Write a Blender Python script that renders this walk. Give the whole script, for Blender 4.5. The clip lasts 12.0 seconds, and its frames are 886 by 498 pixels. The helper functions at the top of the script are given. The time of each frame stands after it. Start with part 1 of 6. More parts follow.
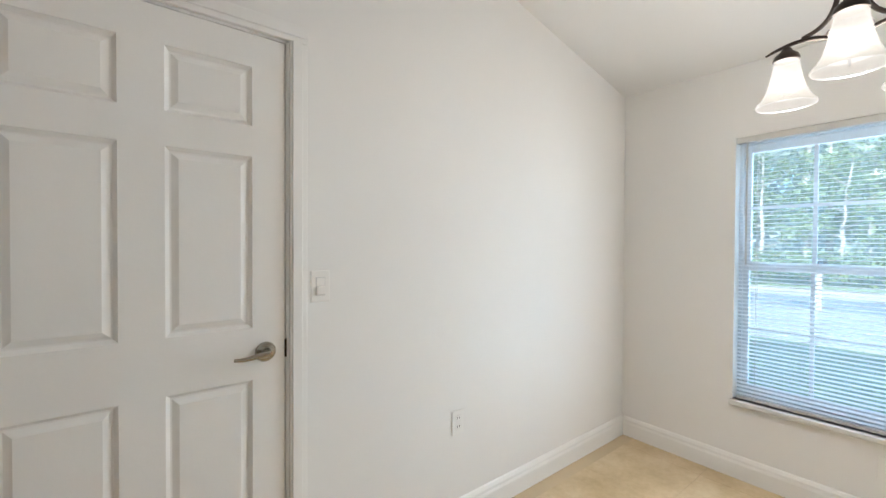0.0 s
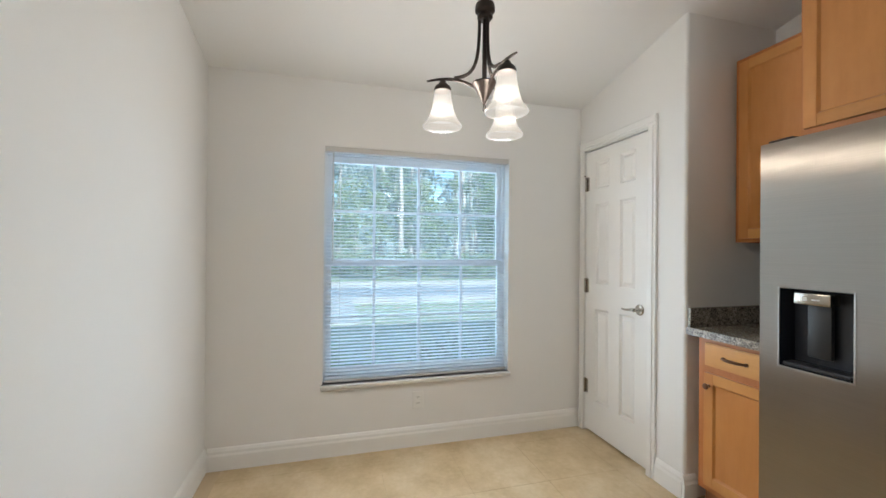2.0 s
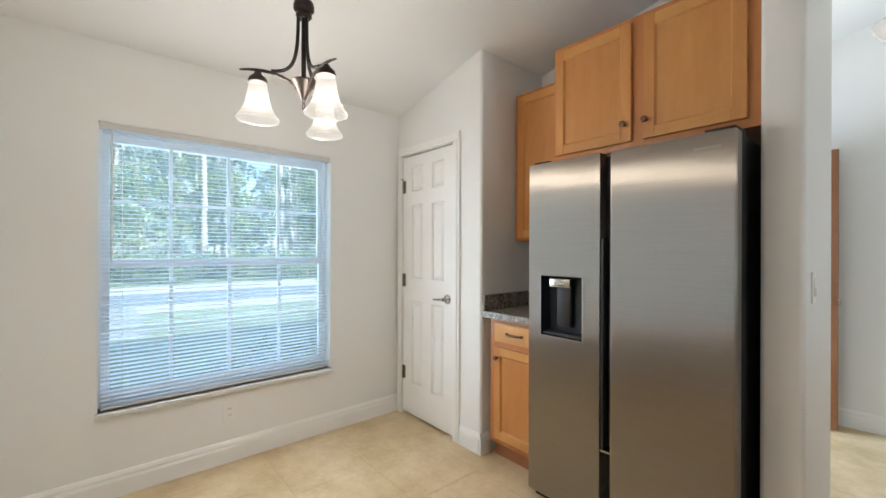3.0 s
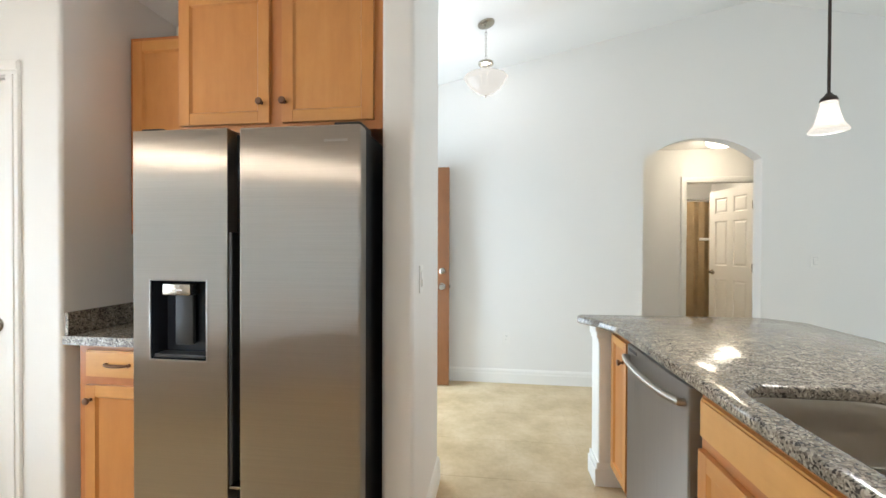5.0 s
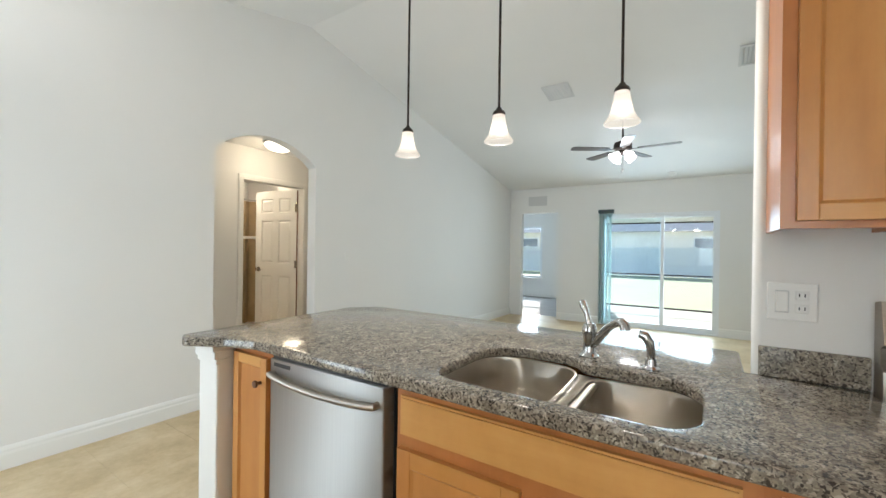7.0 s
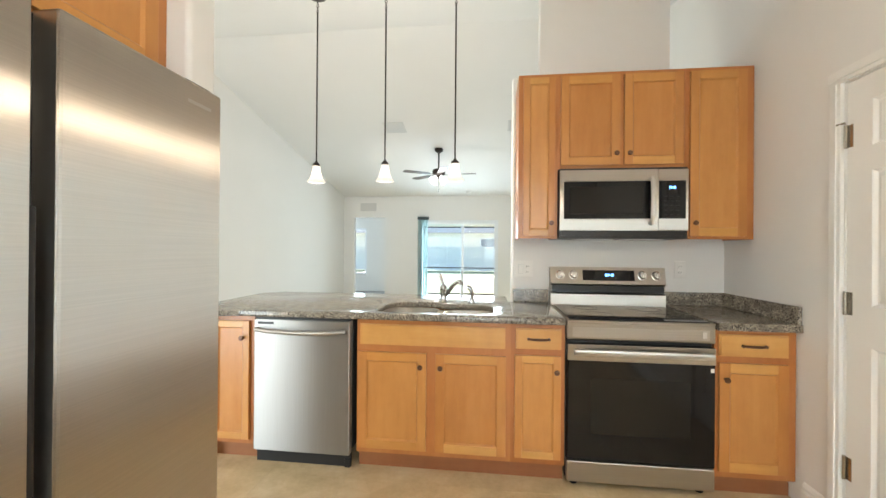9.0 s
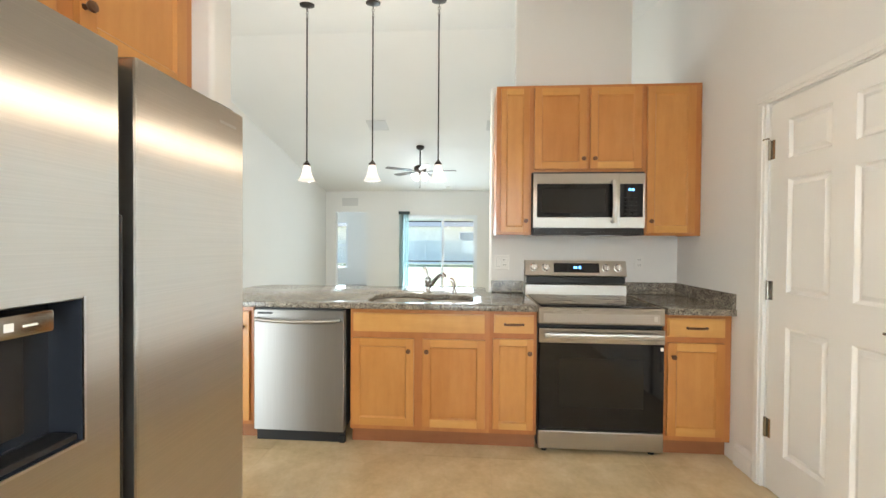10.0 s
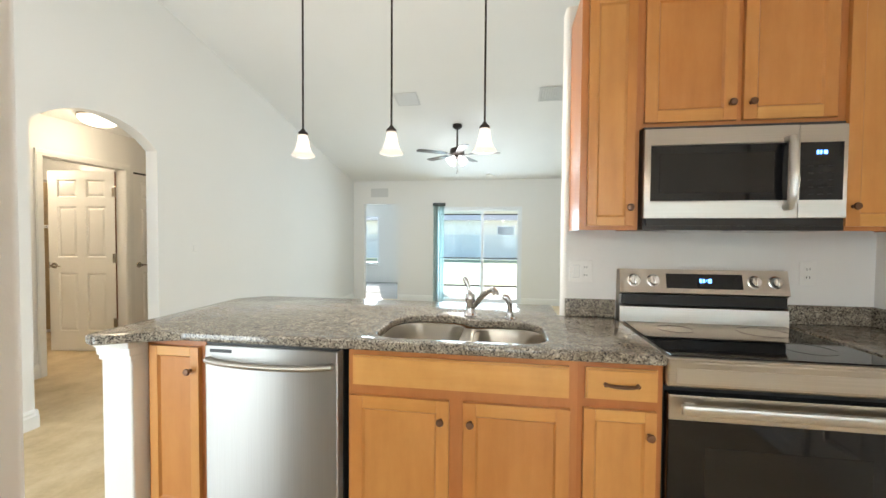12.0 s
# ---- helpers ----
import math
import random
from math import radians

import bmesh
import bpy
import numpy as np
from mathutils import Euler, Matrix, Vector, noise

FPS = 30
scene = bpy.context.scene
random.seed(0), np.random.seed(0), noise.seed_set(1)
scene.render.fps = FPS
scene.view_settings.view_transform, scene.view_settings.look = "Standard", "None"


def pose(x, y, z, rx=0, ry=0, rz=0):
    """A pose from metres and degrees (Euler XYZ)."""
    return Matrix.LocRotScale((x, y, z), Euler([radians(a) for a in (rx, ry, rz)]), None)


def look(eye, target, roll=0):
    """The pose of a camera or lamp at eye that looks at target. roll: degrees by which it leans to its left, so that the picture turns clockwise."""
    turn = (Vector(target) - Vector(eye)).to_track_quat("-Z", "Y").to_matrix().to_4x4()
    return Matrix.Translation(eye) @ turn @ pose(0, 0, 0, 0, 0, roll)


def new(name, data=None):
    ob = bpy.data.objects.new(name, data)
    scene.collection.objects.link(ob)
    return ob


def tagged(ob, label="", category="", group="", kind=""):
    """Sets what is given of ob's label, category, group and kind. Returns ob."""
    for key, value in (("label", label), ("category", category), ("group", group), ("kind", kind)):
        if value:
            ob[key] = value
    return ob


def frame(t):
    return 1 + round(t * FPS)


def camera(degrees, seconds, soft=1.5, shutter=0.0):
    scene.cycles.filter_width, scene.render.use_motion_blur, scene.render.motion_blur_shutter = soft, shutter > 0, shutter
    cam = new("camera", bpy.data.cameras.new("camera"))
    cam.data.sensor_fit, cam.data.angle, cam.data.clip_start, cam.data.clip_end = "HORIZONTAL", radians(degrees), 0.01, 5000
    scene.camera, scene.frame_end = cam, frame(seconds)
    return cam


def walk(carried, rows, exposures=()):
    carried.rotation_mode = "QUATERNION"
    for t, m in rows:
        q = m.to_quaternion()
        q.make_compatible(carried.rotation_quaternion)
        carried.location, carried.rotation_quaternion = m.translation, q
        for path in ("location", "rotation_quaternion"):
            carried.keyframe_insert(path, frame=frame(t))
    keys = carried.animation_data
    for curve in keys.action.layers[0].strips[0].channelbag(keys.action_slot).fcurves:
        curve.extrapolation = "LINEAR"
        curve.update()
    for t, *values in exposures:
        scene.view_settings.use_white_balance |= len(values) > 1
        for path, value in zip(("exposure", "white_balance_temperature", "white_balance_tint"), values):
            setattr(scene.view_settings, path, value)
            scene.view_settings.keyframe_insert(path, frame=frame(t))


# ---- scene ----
cam = camera(95.8, 12.0)
PATH = [
    (0, (0.445, 0.748, 1.347), (1.68, 2.321, 1.319), 0.3),
    (0.5, (0.53, 1.03, 1.351), (2.158, 2.191, 1.321), 0.4),
    (1, (0.601, 1.254, 1.332), (2.505, 1.866, 1.309), 0.3),
    (1.5, (0.631, 1.369, 1.313), (2.63, 1.396, 1.304), 0.6),
    (2, (0.577, 1.486, 1.309), (2.503, 0.947, 1.315), 0.5),
    (2.5, (0.527, 1.536, 1.305), (2.265, 0.547, 1.313), 0.3),
    (3, (0.49, 1.516, 1.308), (2.011, 0.218, 1.308), 0.2),
    (5, (0.42, 1.177, 1.312), (0.673, -0.806, 1.295), 0.2),
    (5.5, (0.472, 1.049, 1.316), (0.231, -0.936, 1.289), 0.3),
    (6, (0.512, 0.882, 1.297), (-0.268, -0.959, 1.273), 0.6),
    (6.5, (0.573, 0.749, 1.299), (-0.702, -0.792, 1.284), 0.5),
    (7, (0.734, 0.646, 1.299), (-0.929, -0.465, 1.295), 0.8),
    (7.5, (1.01, 0.631, 1.299), (-0.856, -0.09, 1.305), 0.5),
    (9.3, (2.182, 0.616, 1.282), (0.193, 0.412, 1.274), 0.5),
    (9.5, (2.242, 0.605, 1.292), (0.25, 0.426, 1.274), 0.5),
    (10, (2.299, 0.608, 1.296), (0.304, 0.473, 1.268), 0.4),
    (10.5, (2.263, 0.589, 1.3), (0.265, 0.489, 1.26), 0.4),
    (11, (2.045, 0.587, 1.293), (0.048, 0.495, 1.245), 0.4),
    (11.5, (1.694, 0.572, 1.31), (-0.3, 0.43, 1.253), 0.5),
    (12, (1.302, 0.469, 1.323), (-0.673, 0.156, 1.264), 0.4),
]
walk(cam, [(t, look(eye, target, roll)) for t, eye, target, roll in PATH], [(0, 0.93, 5900, 10), (1.0, 0.53, 5950, 10), (2.0, 0.58, 6000, 10), (3.0, 0.80, 6050, 10), (5.0, 1.23, 6100, 10), (6.5, 0.95, 6200, 10), (9.0, 1.47, 6700, 10), (12, 1.42, 6600, 10)])


# ---- world, sun, lamps ----
SUN_ELEV, SUN_AZ = 29.0, 200.0  # degrees; the sun stands to the west-south-west, azimuth counted from +x
world = bpy.data.worlds.new("world")
scene.world = world
world.use_nodes = True
wn = world.node_tree.nodes
sky = wn.new("ShaderNodeTexSky")
sky.sky_type, sky.sun_disc = "NISHITA", False
sky.sun_elevation, sky.sun_rotation = radians(SUN_ELEV), radians(90 - SUN_AZ)
wn["Background"].inputs["Strength"].default_value = 0.15
world.node_tree.links.new(sky.outputs["Color"], wn["Background"].inputs["Color"])
sun = new("sun", bpy.data.lights.new("sun", "SUN"))
sun.data.energy, sun.data.angle, sun.data.color = 5.0, radians(0.6), (1.0, 0.95, 0.87)
sd = Vector((math.cos(radians(SUN_AZ)) * math.cos(radians(SUN_ELEV)), math.sin(radians(SUN_AZ)) * math.cos(radians(SUN_ELEV)), math.sin(radians(SUN_ELEV))))
sun.matrix_world = look(sd * 40, (0, 0, 0))
WARM = (1.0, 0.96, 0.90)


def bulb(x, y, z, watts, radius=0.03, color=WARM):
    lamp = new("bulb_or_fill_light", bpy.data.lights.new("bulb_or_fill_light", "POINT"))
    lamp.data.energy, lamp.data.shadow_soft_size, lamp.data.color = watts, radius, color
    lamp.location = (x, y, z)
    return lamp


def window_light(x, y, z, w, h, yaw, watts, color):
    lamp = new("window_light", bpy.data.lights.new("window_light", "AREA"))
    lamp.data.shape, lamp.data.size, lamp.data.size_y, lamp.data.energy, lamp.data.color = "RECTANGLE", w, h, watts, color
    lamp.matrix_world = pose(x, y, z, 90, 0, yaw)
    return lamp


DAY = (0.68, 0.87, 1.0)
window_light(3.40, 0.896, 1.20, 1.20, 1.45, 90, 14, DAY)      # sky on the nook window and its blind
window_light(3.20, 0.896, 1.20, 1.20, 1.42, 90, 6, (1.0, 0.95, 0.88))  # nook window opening
window_light(-6.86, -0.10, 1.0, 1.65, 1.85, -90, 38, DAY)    # patio door
window_light(1.86, -2.12, 1.05, 0.9, 1.95, 90, 24, (0.78, 0.91, 1.0))       # open front door
window_light(-10.05, -3.72, 1.22, 1.0, 1.35, -90, 30, DAY)    # bedroom window

# ---- materials ----
def nodes_of(name):
    m = bpy.data.materials.new(name)
    m.use_nodes = True
    nt = m.node_tree
    return m, nt.nodes, nt.links, nt.nodes["Principled BSDF"]


def ramp(n, stops):
    r = n.new("ShaderNodeValToRGB")
    while len(r.color_ramp.elements) < len(stops):
        r.color_ramp.elements.new(0.5)
    for e, (p, c) in zip(r.color_ramp.elements, stops):
        e.position, e.color = p, (*c, 1)
    return r


def coords(n, l, scale=(1, 1, 1), shift=True):
    tc = n.new("ShaderNodeTexCoord")
    mp = n.new("ShaderNodeMapping")
    mp.inputs["Scale"].default_value = scale
    l.new(tc.outputs["Object"], mp.inputs["Vector"])
    if shift:
        oi = n.new("ShaderNodeObjectInfo")
        mul = n.new("ShaderNodeMath")
        mul.operation = "MULTIPLY"
        mul.inputs[1].default_value = 37.0
        l.new(oi.outputs["Random"], mul.inputs[0])
        l.new(mul.outputs[0], mp.inputs["Location"])
    return mp.outputs["Vector"]


def noise_tex(n, l, vec, scale, detail=4, rough=0.55):
    t = n.new("ShaderNodeTexNoise")
    t.inputs["Scale"].default_value, t.inputs["Detail"].default_value, t.inputs["Roughness"].default_value = scale, detail, rough
    l.new(vec, t.inputs["Vector"])
    return t.outputs["Fac"]


def bump(n, l, b, height, strength, dist=0.002):
    bp = n.new("ShaderNodeBump")
    bp.inputs["Strength"].default_value, bp.inputs["Distance"].default_value = strength, dist
    l.new(height, bp.inputs["Height"])
    l.new(bp.outputs["Normal"], b.inputs["Normal"])


def plain(name, color, rough=0.5, metal=0.0, var=0.06, scale=3.0, grain=150.0, relief=0.1, coat=0.0):
    """A surface of one colour with soft stains and a fine grain."""
    m, n, l, b = nodes_of(name)
    vec = coords(n, l)
    big = noise_tex(n, l, vec, scale)
    r = ramp(n, [(0.25, [c * (1 - var) for c in color]), (0.75, [min(1, c * (1 + var)) for c in color])])
    l.new(big, r.inputs["Fac"])
    l.new(r.outputs["Color"], b.inputs["Base Color"])
    fine = noise_tex(n, l, vec, grain, 3)
    if relief:
        bump(n, l, b, fine, relief)
    mr = n.new("ShaderNodeMapRange")
    mr.inputs["To Min"].default_value, mr.inputs["To Max"].default_value = rough * 0.9, min(1, rough * 1.12)
    l.new(big, mr.inputs["Value"])
    l.new(mr.outputs["Result"], b.inputs["Roughness"])
    b.inputs["Metallic"].default_value = metal
    b.inputs["Coat Weight"].default_value = coat
    return m


def wood(name, dark, mid, light, along="z", rough=0.32):
    m, n, l, b = nodes_of(name)
    sc = {"z": (9, 9, 1.0), "x": (1.0, 9, 9)}[along]
    vec = coords(n, l, sc)
    grain = noise_tex(n, l, vec, 2.2, 8, 0.6)
    cloud = noise_tex(n, l, coords(n, l, (1, 1, 0.6)), 7.0, 5, 0.65)
    mix = n.new("ShaderNodeMath")
    mix.operation = "ADD"
    l.new(grain, mix.inputs[0])
    l.new(cloud, mix.inputs[1])
    half = n.new("ShaderNodeMath")
    half.operation = "MULTIPLY"
    half.inputs[1].default_value = 0.5
    l.new(mix.outputs[0], half.inputs[0])
    r = ramp(n, [(0.30, dark), (0.5, mid), (0.72, light)])
    l.new(half.outputs[0], r.inputs["Fac"])
    oi = n.new("ShaderNodeObjectInfo")
    tone = ramp(n, [(0.0, (0.91, 0.84, 0.76)), (0.5, (1.0, 1.0, 1.0)), (1.0, (1.06, 1.13, 1.18))])
    l.new(oi.outputs["Random"], tone.inputs["Fac"])
    mul = n.new("ShaderNodeMixRGB")
    mul.blend_type, mul.inputs["Fac"].default_value = "MULTIPLY", 1.0
    l.new(r.outputs["Color"], mul.inputs["Color1"])
    l.new(tone.outputs["Color"], mul.inputs["Color2"])
    l.new(mul.outputs["Color"], b.inputs["Base Color"])
    bump(n, l, b, noise_tex(n, l, vec, 12, 3), 0.06, 0.001)
    b.inputs["Roughness"].default_value = rough
    b.inputs["Coat Weight"].default_value, b.inputs["Coat Roughness"].default_value = 0.12, 0.2
    return m


def granite(name):
    m, n, l, b = nodes_of(name)
    vec = coords(n, l, shift=False)
    v = n.new("ShaderNodeTexVoronoi")
    v.inputs["Scale"].default_value = 195
    wob = n.new("ShaderNodeMixRGB")
    wob.inputs["Fac"].default_value = 0.02
    nt = n.new("ShaderNodeTexNoise")
    nt.inputs["Scale"].default_value = 60
    l.new(vec, nt.inputs["Vector"])
    l.new(vec, wob.inputs["Color1"])
    l.new(nt.outputs["Color"], wob.inputs["Color2"])
    l.new(wob.outputs["Color"], v.inputs["Vector"])
    sep = n.new("ShaderNodeSeparateColor")
    l.new(v.outputs["Color"], sep.inputs["Color"])
    cells = ramp(n, [(0.0, (0.06, 0.052, 0.045)), (0.14, (0.14, 0.120, 0.099)), (0.28, (0.26, 0.227, 0.182)), (0.54, (0.35, 0.311, 0.25)), (0.84, (0.48, 0.436, 0.36))])
    cells.color_ramp.interpolation = "CONSTANT"
    l.new(sep.outputs["Red"], cells.inputs["Fac"])
    cloud = noise_tex(n, l, vec, 22, 5)
    r2 = ramp(n, [(0.38, (0.55, 0.53, 0.52)), (0.62, (1, 1, 1))])
    l.new(cloud, r2.inputs["Fac"])
    mul = n.new("ShaderNodeMixRGB")
    mul.blend_type, mul.inputs["Fac"].default_value = "MULTIPLY", 0.75
    l.new(cells.outputs["Color"], mul.inputs["Color1"])
    l.new(r2.outputs["Color"], mul.inputs["Color2"])
    l.new(mul.outputs["Color"], b.inputs["Base Color"])
    b.inputs["Roughness"].default_value = 0.12
    return m


def tile_mat(name):
    m, n, l, b = nodes_of(name)
    geo = n.new("ShaderNodeNewGeometry")
    vec = geo.outputs["Position"]
    a = noise_tex(n, l, vec, 3.4, 7, 0.66)
    r = ramp(n, [(0.32, (0.50, 0.37, 0.20)), (0.46, (0.595, 0.455, 0.265)), (0.54, (0.645, 0.505, 0.31)), (0.68, (0.72, 0.59, 0.395))])
    l.new(a, r.inputs["Fac"])
    fine = noise_tex(n, l, vec, 38, 5)
    r2 = ramp(n, [(0.3, (0.93, 0.92, 0.9)), (0.7, (1, 1, 1))])
    l.new(fine, r2.inputs["Fac"])
    mul = n.new("ShaderNodeMixRGB")
    mul.blend_type, mul.inputs["Fac"].default_value = "MULTIPLY", 1.0
    l.new(r.outputs["Color"], mul.inputs["Color1"])
    l.new(r2.outputs["Color"], mul.inputs["Color2"])
    l.new(mul.outputs["Color"], b.inputs["Base Color"])
    bump(n, l, b, fine, 0.08, 0.001)
    b.inputs["Roughness"].default_value = 0.40
    return m


def steel(name, color=(0.56, 0.52, 0.465), rough=0.30, stretch=(3, 3, 420), strength=0.12, aniso=-0.82, haze=0.0):
    """Brushed stainless steel, with a slow waviness of the sheet."""
    m, n, l, b = nodes_of(name)
    vec = coords(n, l, stretch)
    g = noise_tex(n, l, vec, 1.0, 4)
    r = ramp(n, [(0.3, [c * 0.95 for c in color]), (0.7, [c * 1.04 for c in color])])
    l.new(g, r.inputs["Fac"])
    l.new(r.outputs["Color"], b.inputs["Base Color"])
    wave = noise_tex(n, l, coords(n, l, (0.5, 0.5, 3.0)), 2.0, 2)
    b1 = n.new("ShaderNodeBump")
    b1.inputs["Strength"].default_value, b1.inputs["Distance"].default_value = strength, 0.012
    l.new(wave, b1.inputs["Height"])
    gl = n.new("ShaderNodeBsdfAnisotropic")
    gl.distribution = "GGX"
    gl.inputs["Roughness"].default_value, gl.inputs["Anisotropy"].default_value = rough, aniso
    l.new(r.outputs["Color"], gl.inputs["Color"])
    l.new(b1.outputs["Normal"], gl.inputs["Normal"])
    way = n.new("ShaderNodeCombineXYZ")
    way.inputs["X"].default_value = 1.0
    turn = n.new("ShaderNodeVectorTransform")
    turn.vector_type, turn.convert_from, turn.convert_to = "VECTOR", "OBJECT", "WORLD"
    l.new(way.outputs["Vector"], turn.inputs["Vector"])
    l.new(turn.outputs["Vector"], gl.inputs["Tangent"])
    n.remove(b)
    l.new(gl.outputs["BSDF"], n["Material Output"].inputs["Surface"])
    if haze:
        wide = n.new("ShaderNodeBsdfAnisotropic")
        wide.distribution = "GGX"
        wide.inputs["Roughness"].default_value, wide.inputs["Anisotropy"].default_value = 0.58, aniso
        l.new(r.outputs["Color"], wide.inputs["Color"])
        l.new(b1.outputs["Normal"], wide.inputs["Normal"])
        l.new(turn.outputs["Vector"], wide.inputs["Tangent"])
        mix = n.new("ShaderNodeMixShader")
        mix.inputs["Fac"].default_value = haze
        l.new(gl.outputs["BSDF"], mix.inputs[1])
        l.new(wide.outputs["BSDF"], mix.inputs[2])
        l.new(mix.outputs["Shader"], n["Material Output"].inputs["Surface"])
    return m


def glass(name, tint=(1, 1, 1), rough=0.0, ior=1.35):
    m, n, l, b = nodes_of(name)
    n.remove(b)
    out = n["Material Output"]
    tr = n.new("ShaderNodeBsdfTransparent")
    tr.inputs["Color"].default_value = (*tint, 1)
    gl = n.new("ShaderNodeBsdfGlossy")
    gl.inputs["Roughness"].default_value = rough
    fr = n.new("ShaderNodeFresnel")
    fr.inputs["IOR"].default_value = ior
    mix = n.new("ShaderNodeMixShader")
    l.new(fr.outputs["Fac"], mix.inputs["Fac"])
    l.new(tr.outputs["BSDF"], mix.inputs[1])
    l.new(gl.outputs["BSDF"], mix.inputs[2])
    l.new(mix.outputs["Shader"], out.inputs["Surface"])
    return m


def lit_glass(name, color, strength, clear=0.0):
    """Frosted lamp glass, its bulb glow put in as emission; clear is the share of light that passes straight."""
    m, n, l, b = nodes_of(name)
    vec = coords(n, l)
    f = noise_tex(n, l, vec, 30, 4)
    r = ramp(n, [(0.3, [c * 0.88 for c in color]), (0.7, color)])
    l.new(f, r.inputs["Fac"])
    # near-black base where clear, so that the bulb does not burn the glass out
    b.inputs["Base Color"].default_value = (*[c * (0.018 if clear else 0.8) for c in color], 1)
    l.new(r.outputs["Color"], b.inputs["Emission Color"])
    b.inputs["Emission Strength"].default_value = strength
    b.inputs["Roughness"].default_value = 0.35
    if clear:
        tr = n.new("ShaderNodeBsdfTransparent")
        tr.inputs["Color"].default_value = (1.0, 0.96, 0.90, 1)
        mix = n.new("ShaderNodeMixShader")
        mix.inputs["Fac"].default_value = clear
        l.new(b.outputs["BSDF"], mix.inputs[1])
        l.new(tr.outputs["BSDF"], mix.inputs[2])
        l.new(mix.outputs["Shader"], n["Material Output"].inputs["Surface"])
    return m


def glow(name, color, strength):
    m, n, l, b = nodes_of(name)
    b.inputs["Base Color"].default_value = (*color, 1)
    b.inputs["Emission Color"].default_value = (*color, 1)
    b.inputs["Emission Strength"].default_value = strength
    return m


def leafy(name, dark, light, rough=0.6):
    m, n, l, b = nodes_of(name)
    g = n.new("ShaderNodeNewGeometry")
    r = ramp(n, [(0.0, dark), (1.0, light)])
    l.new(g.outputs["Random Per Island"], r.inputs["Fac"])
    l.new(r.outputs["Color"], b.inputs["Base Color"])
    b.inputs["Roughness"].default_value = rough
    tl = n.new("ShaderNodeBsdfTranslucent")
    l.new(r.outputs["Color"], tl.inputs["Color"])
    mix = n.new("ShaderNodeMixShader")
    mix.inputs["Fac"].default_value = 0.42
    l.new(b.outputs["BSDF"], mix.inputs[1])
    l.new(tl.outputs["BSDF"], mix.inputs[2])
    l.new(mix.outputs["Shader"], n["Material Output"].inputs["Surface"])
    return m


M_WALL = plain("wall_paint", (0.80, 0.792, 0.77), 0.75, var=0.015, scale=1.2, grain=220, relief=0.12)
M_CEIL = plain("ceiling_paint", (0.79, 0.785, 0.77), 0.85, var=0.015, scale=1.5, grain=140, relief=0.3)
M_TRIM = plain("trim_paint", (0.83, 0.825, 0.80), 0.38, var=0.015, grain=60, relief=0.03)
M_DOOR = plain("door_paint", (0.83, 0.82, 0.79), 0.4, var=0.02, grain=90, relief=0.06)
M_TILE = tile_mat("beige_ceramic_tile")
M_GROUT = plain("grout", (0.58, 0.46, 0.30), 0.9, var=0.1, grain=300, relief=0.2)
M_MAPLE = wood("maple", (0.485, 0.2, 0.053), (0.555, 0.244, 0.067), (0.615, 0.292, 0.09))
M_MAPLE_H = wood("maple_rail", (0.53, 0.245, 0.064), (0.61, 0.297, 0.084), (0.67, 0.348, 0.11), along="x")
M_MAPLE_D = wood("maple_frame", (0.41, 0.145, 0.040), (0.475, 0.178, 0.052), (0.54, 0.22, 0.066))
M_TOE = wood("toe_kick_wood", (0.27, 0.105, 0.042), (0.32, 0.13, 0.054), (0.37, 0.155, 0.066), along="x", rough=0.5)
M_GRANITE = granite("speckled_granite")
M_STEEL = steel("brushed_steel")
M_FRIDGE = steel("refrigerator_steel", (0.58, 0.525, 0.46), 0.41, strength=0.10, aniso=-0.84, haze=0.3)
M_DISH = steel("dishwasher_steel", (0.38, 0.365, 0.342), 0.46, (420, 3, 3), 0.05, 0.6)
M_STEEL_L = steel("light_steel", (0.68, 0.655, 0.62), 0.30)
M_SINK = steel("sink_steel", (0.68, 0.63, 0.56), 0.30, (8, 8, 1), 0.0)
M_CHROME = plain("chrome", (0.56, 0.56, 0.56), 0.09, 1.0, var=0.02, relief=0.0)
M_NICKEL = plain("satin_nickel", (0.40, 0.365, 0.31), 0.24, 1.0, var=0.04, relief=0.02)
M_BRONZE = plain("dark_bronze", (0.035, 0.026, 0.022), 0.38, 0.6, var=0.15, scale=20, relief=0.05)
M_KNOB = plain("oil_rubbed_bronze", (0.15, 0.075, 0.042), 0.34, 0.5, var=0.2, scale=30, relief=0.05)
M_BLACK = plain("black_plastic", (0.012, 0.012, 0.013), 0.4, var=0.1, relief=0.04)
M_BLUEBLACK = plain("dispenser_plastic", (0.02, 0.024, 0.032), 0.22, var=0.1, relief=0.0)
M_DARKSIDE = plain("black_enamel", (0.018, 0.018, 0.019), 0.5, var=0.1, relief=0.1)
M_GLASSTOP = plain("black_glass", (0.006, 0.006, 0.007), 0.05, var=0.05, relief=0.0)
M_OVENWIN = plain("oven_window", (0.014, 0.013, 0.012), 0.06, var=0.1, relief=0.0)
for q, level in ((M_GLASSTOP, 0.4), (M_OVENWIN, 0.3)):
    q.node_tree.nodes["Principled BSDF"].inputs["Specular IOR Level"].default_value = level
M_PLATE = plain("switch_plastic", (0.82, 0.81, 0.78), 0.35, var=0.01, relief=0.0)
M_VINYL = plain("white_vinyl", (0.80, 0.83, 0.86), 0.4, var=0.02, relief=0.02)
M_FENCE = plain("white_fence_vinyl", (0.90, 0.90, 0.89), 0.5, var=0.03, relief=0.02)
M_SLAT = plain("blind_slat", (0.84, 0.85, 0.87), 0.45, var=0.02, relief=0.0)
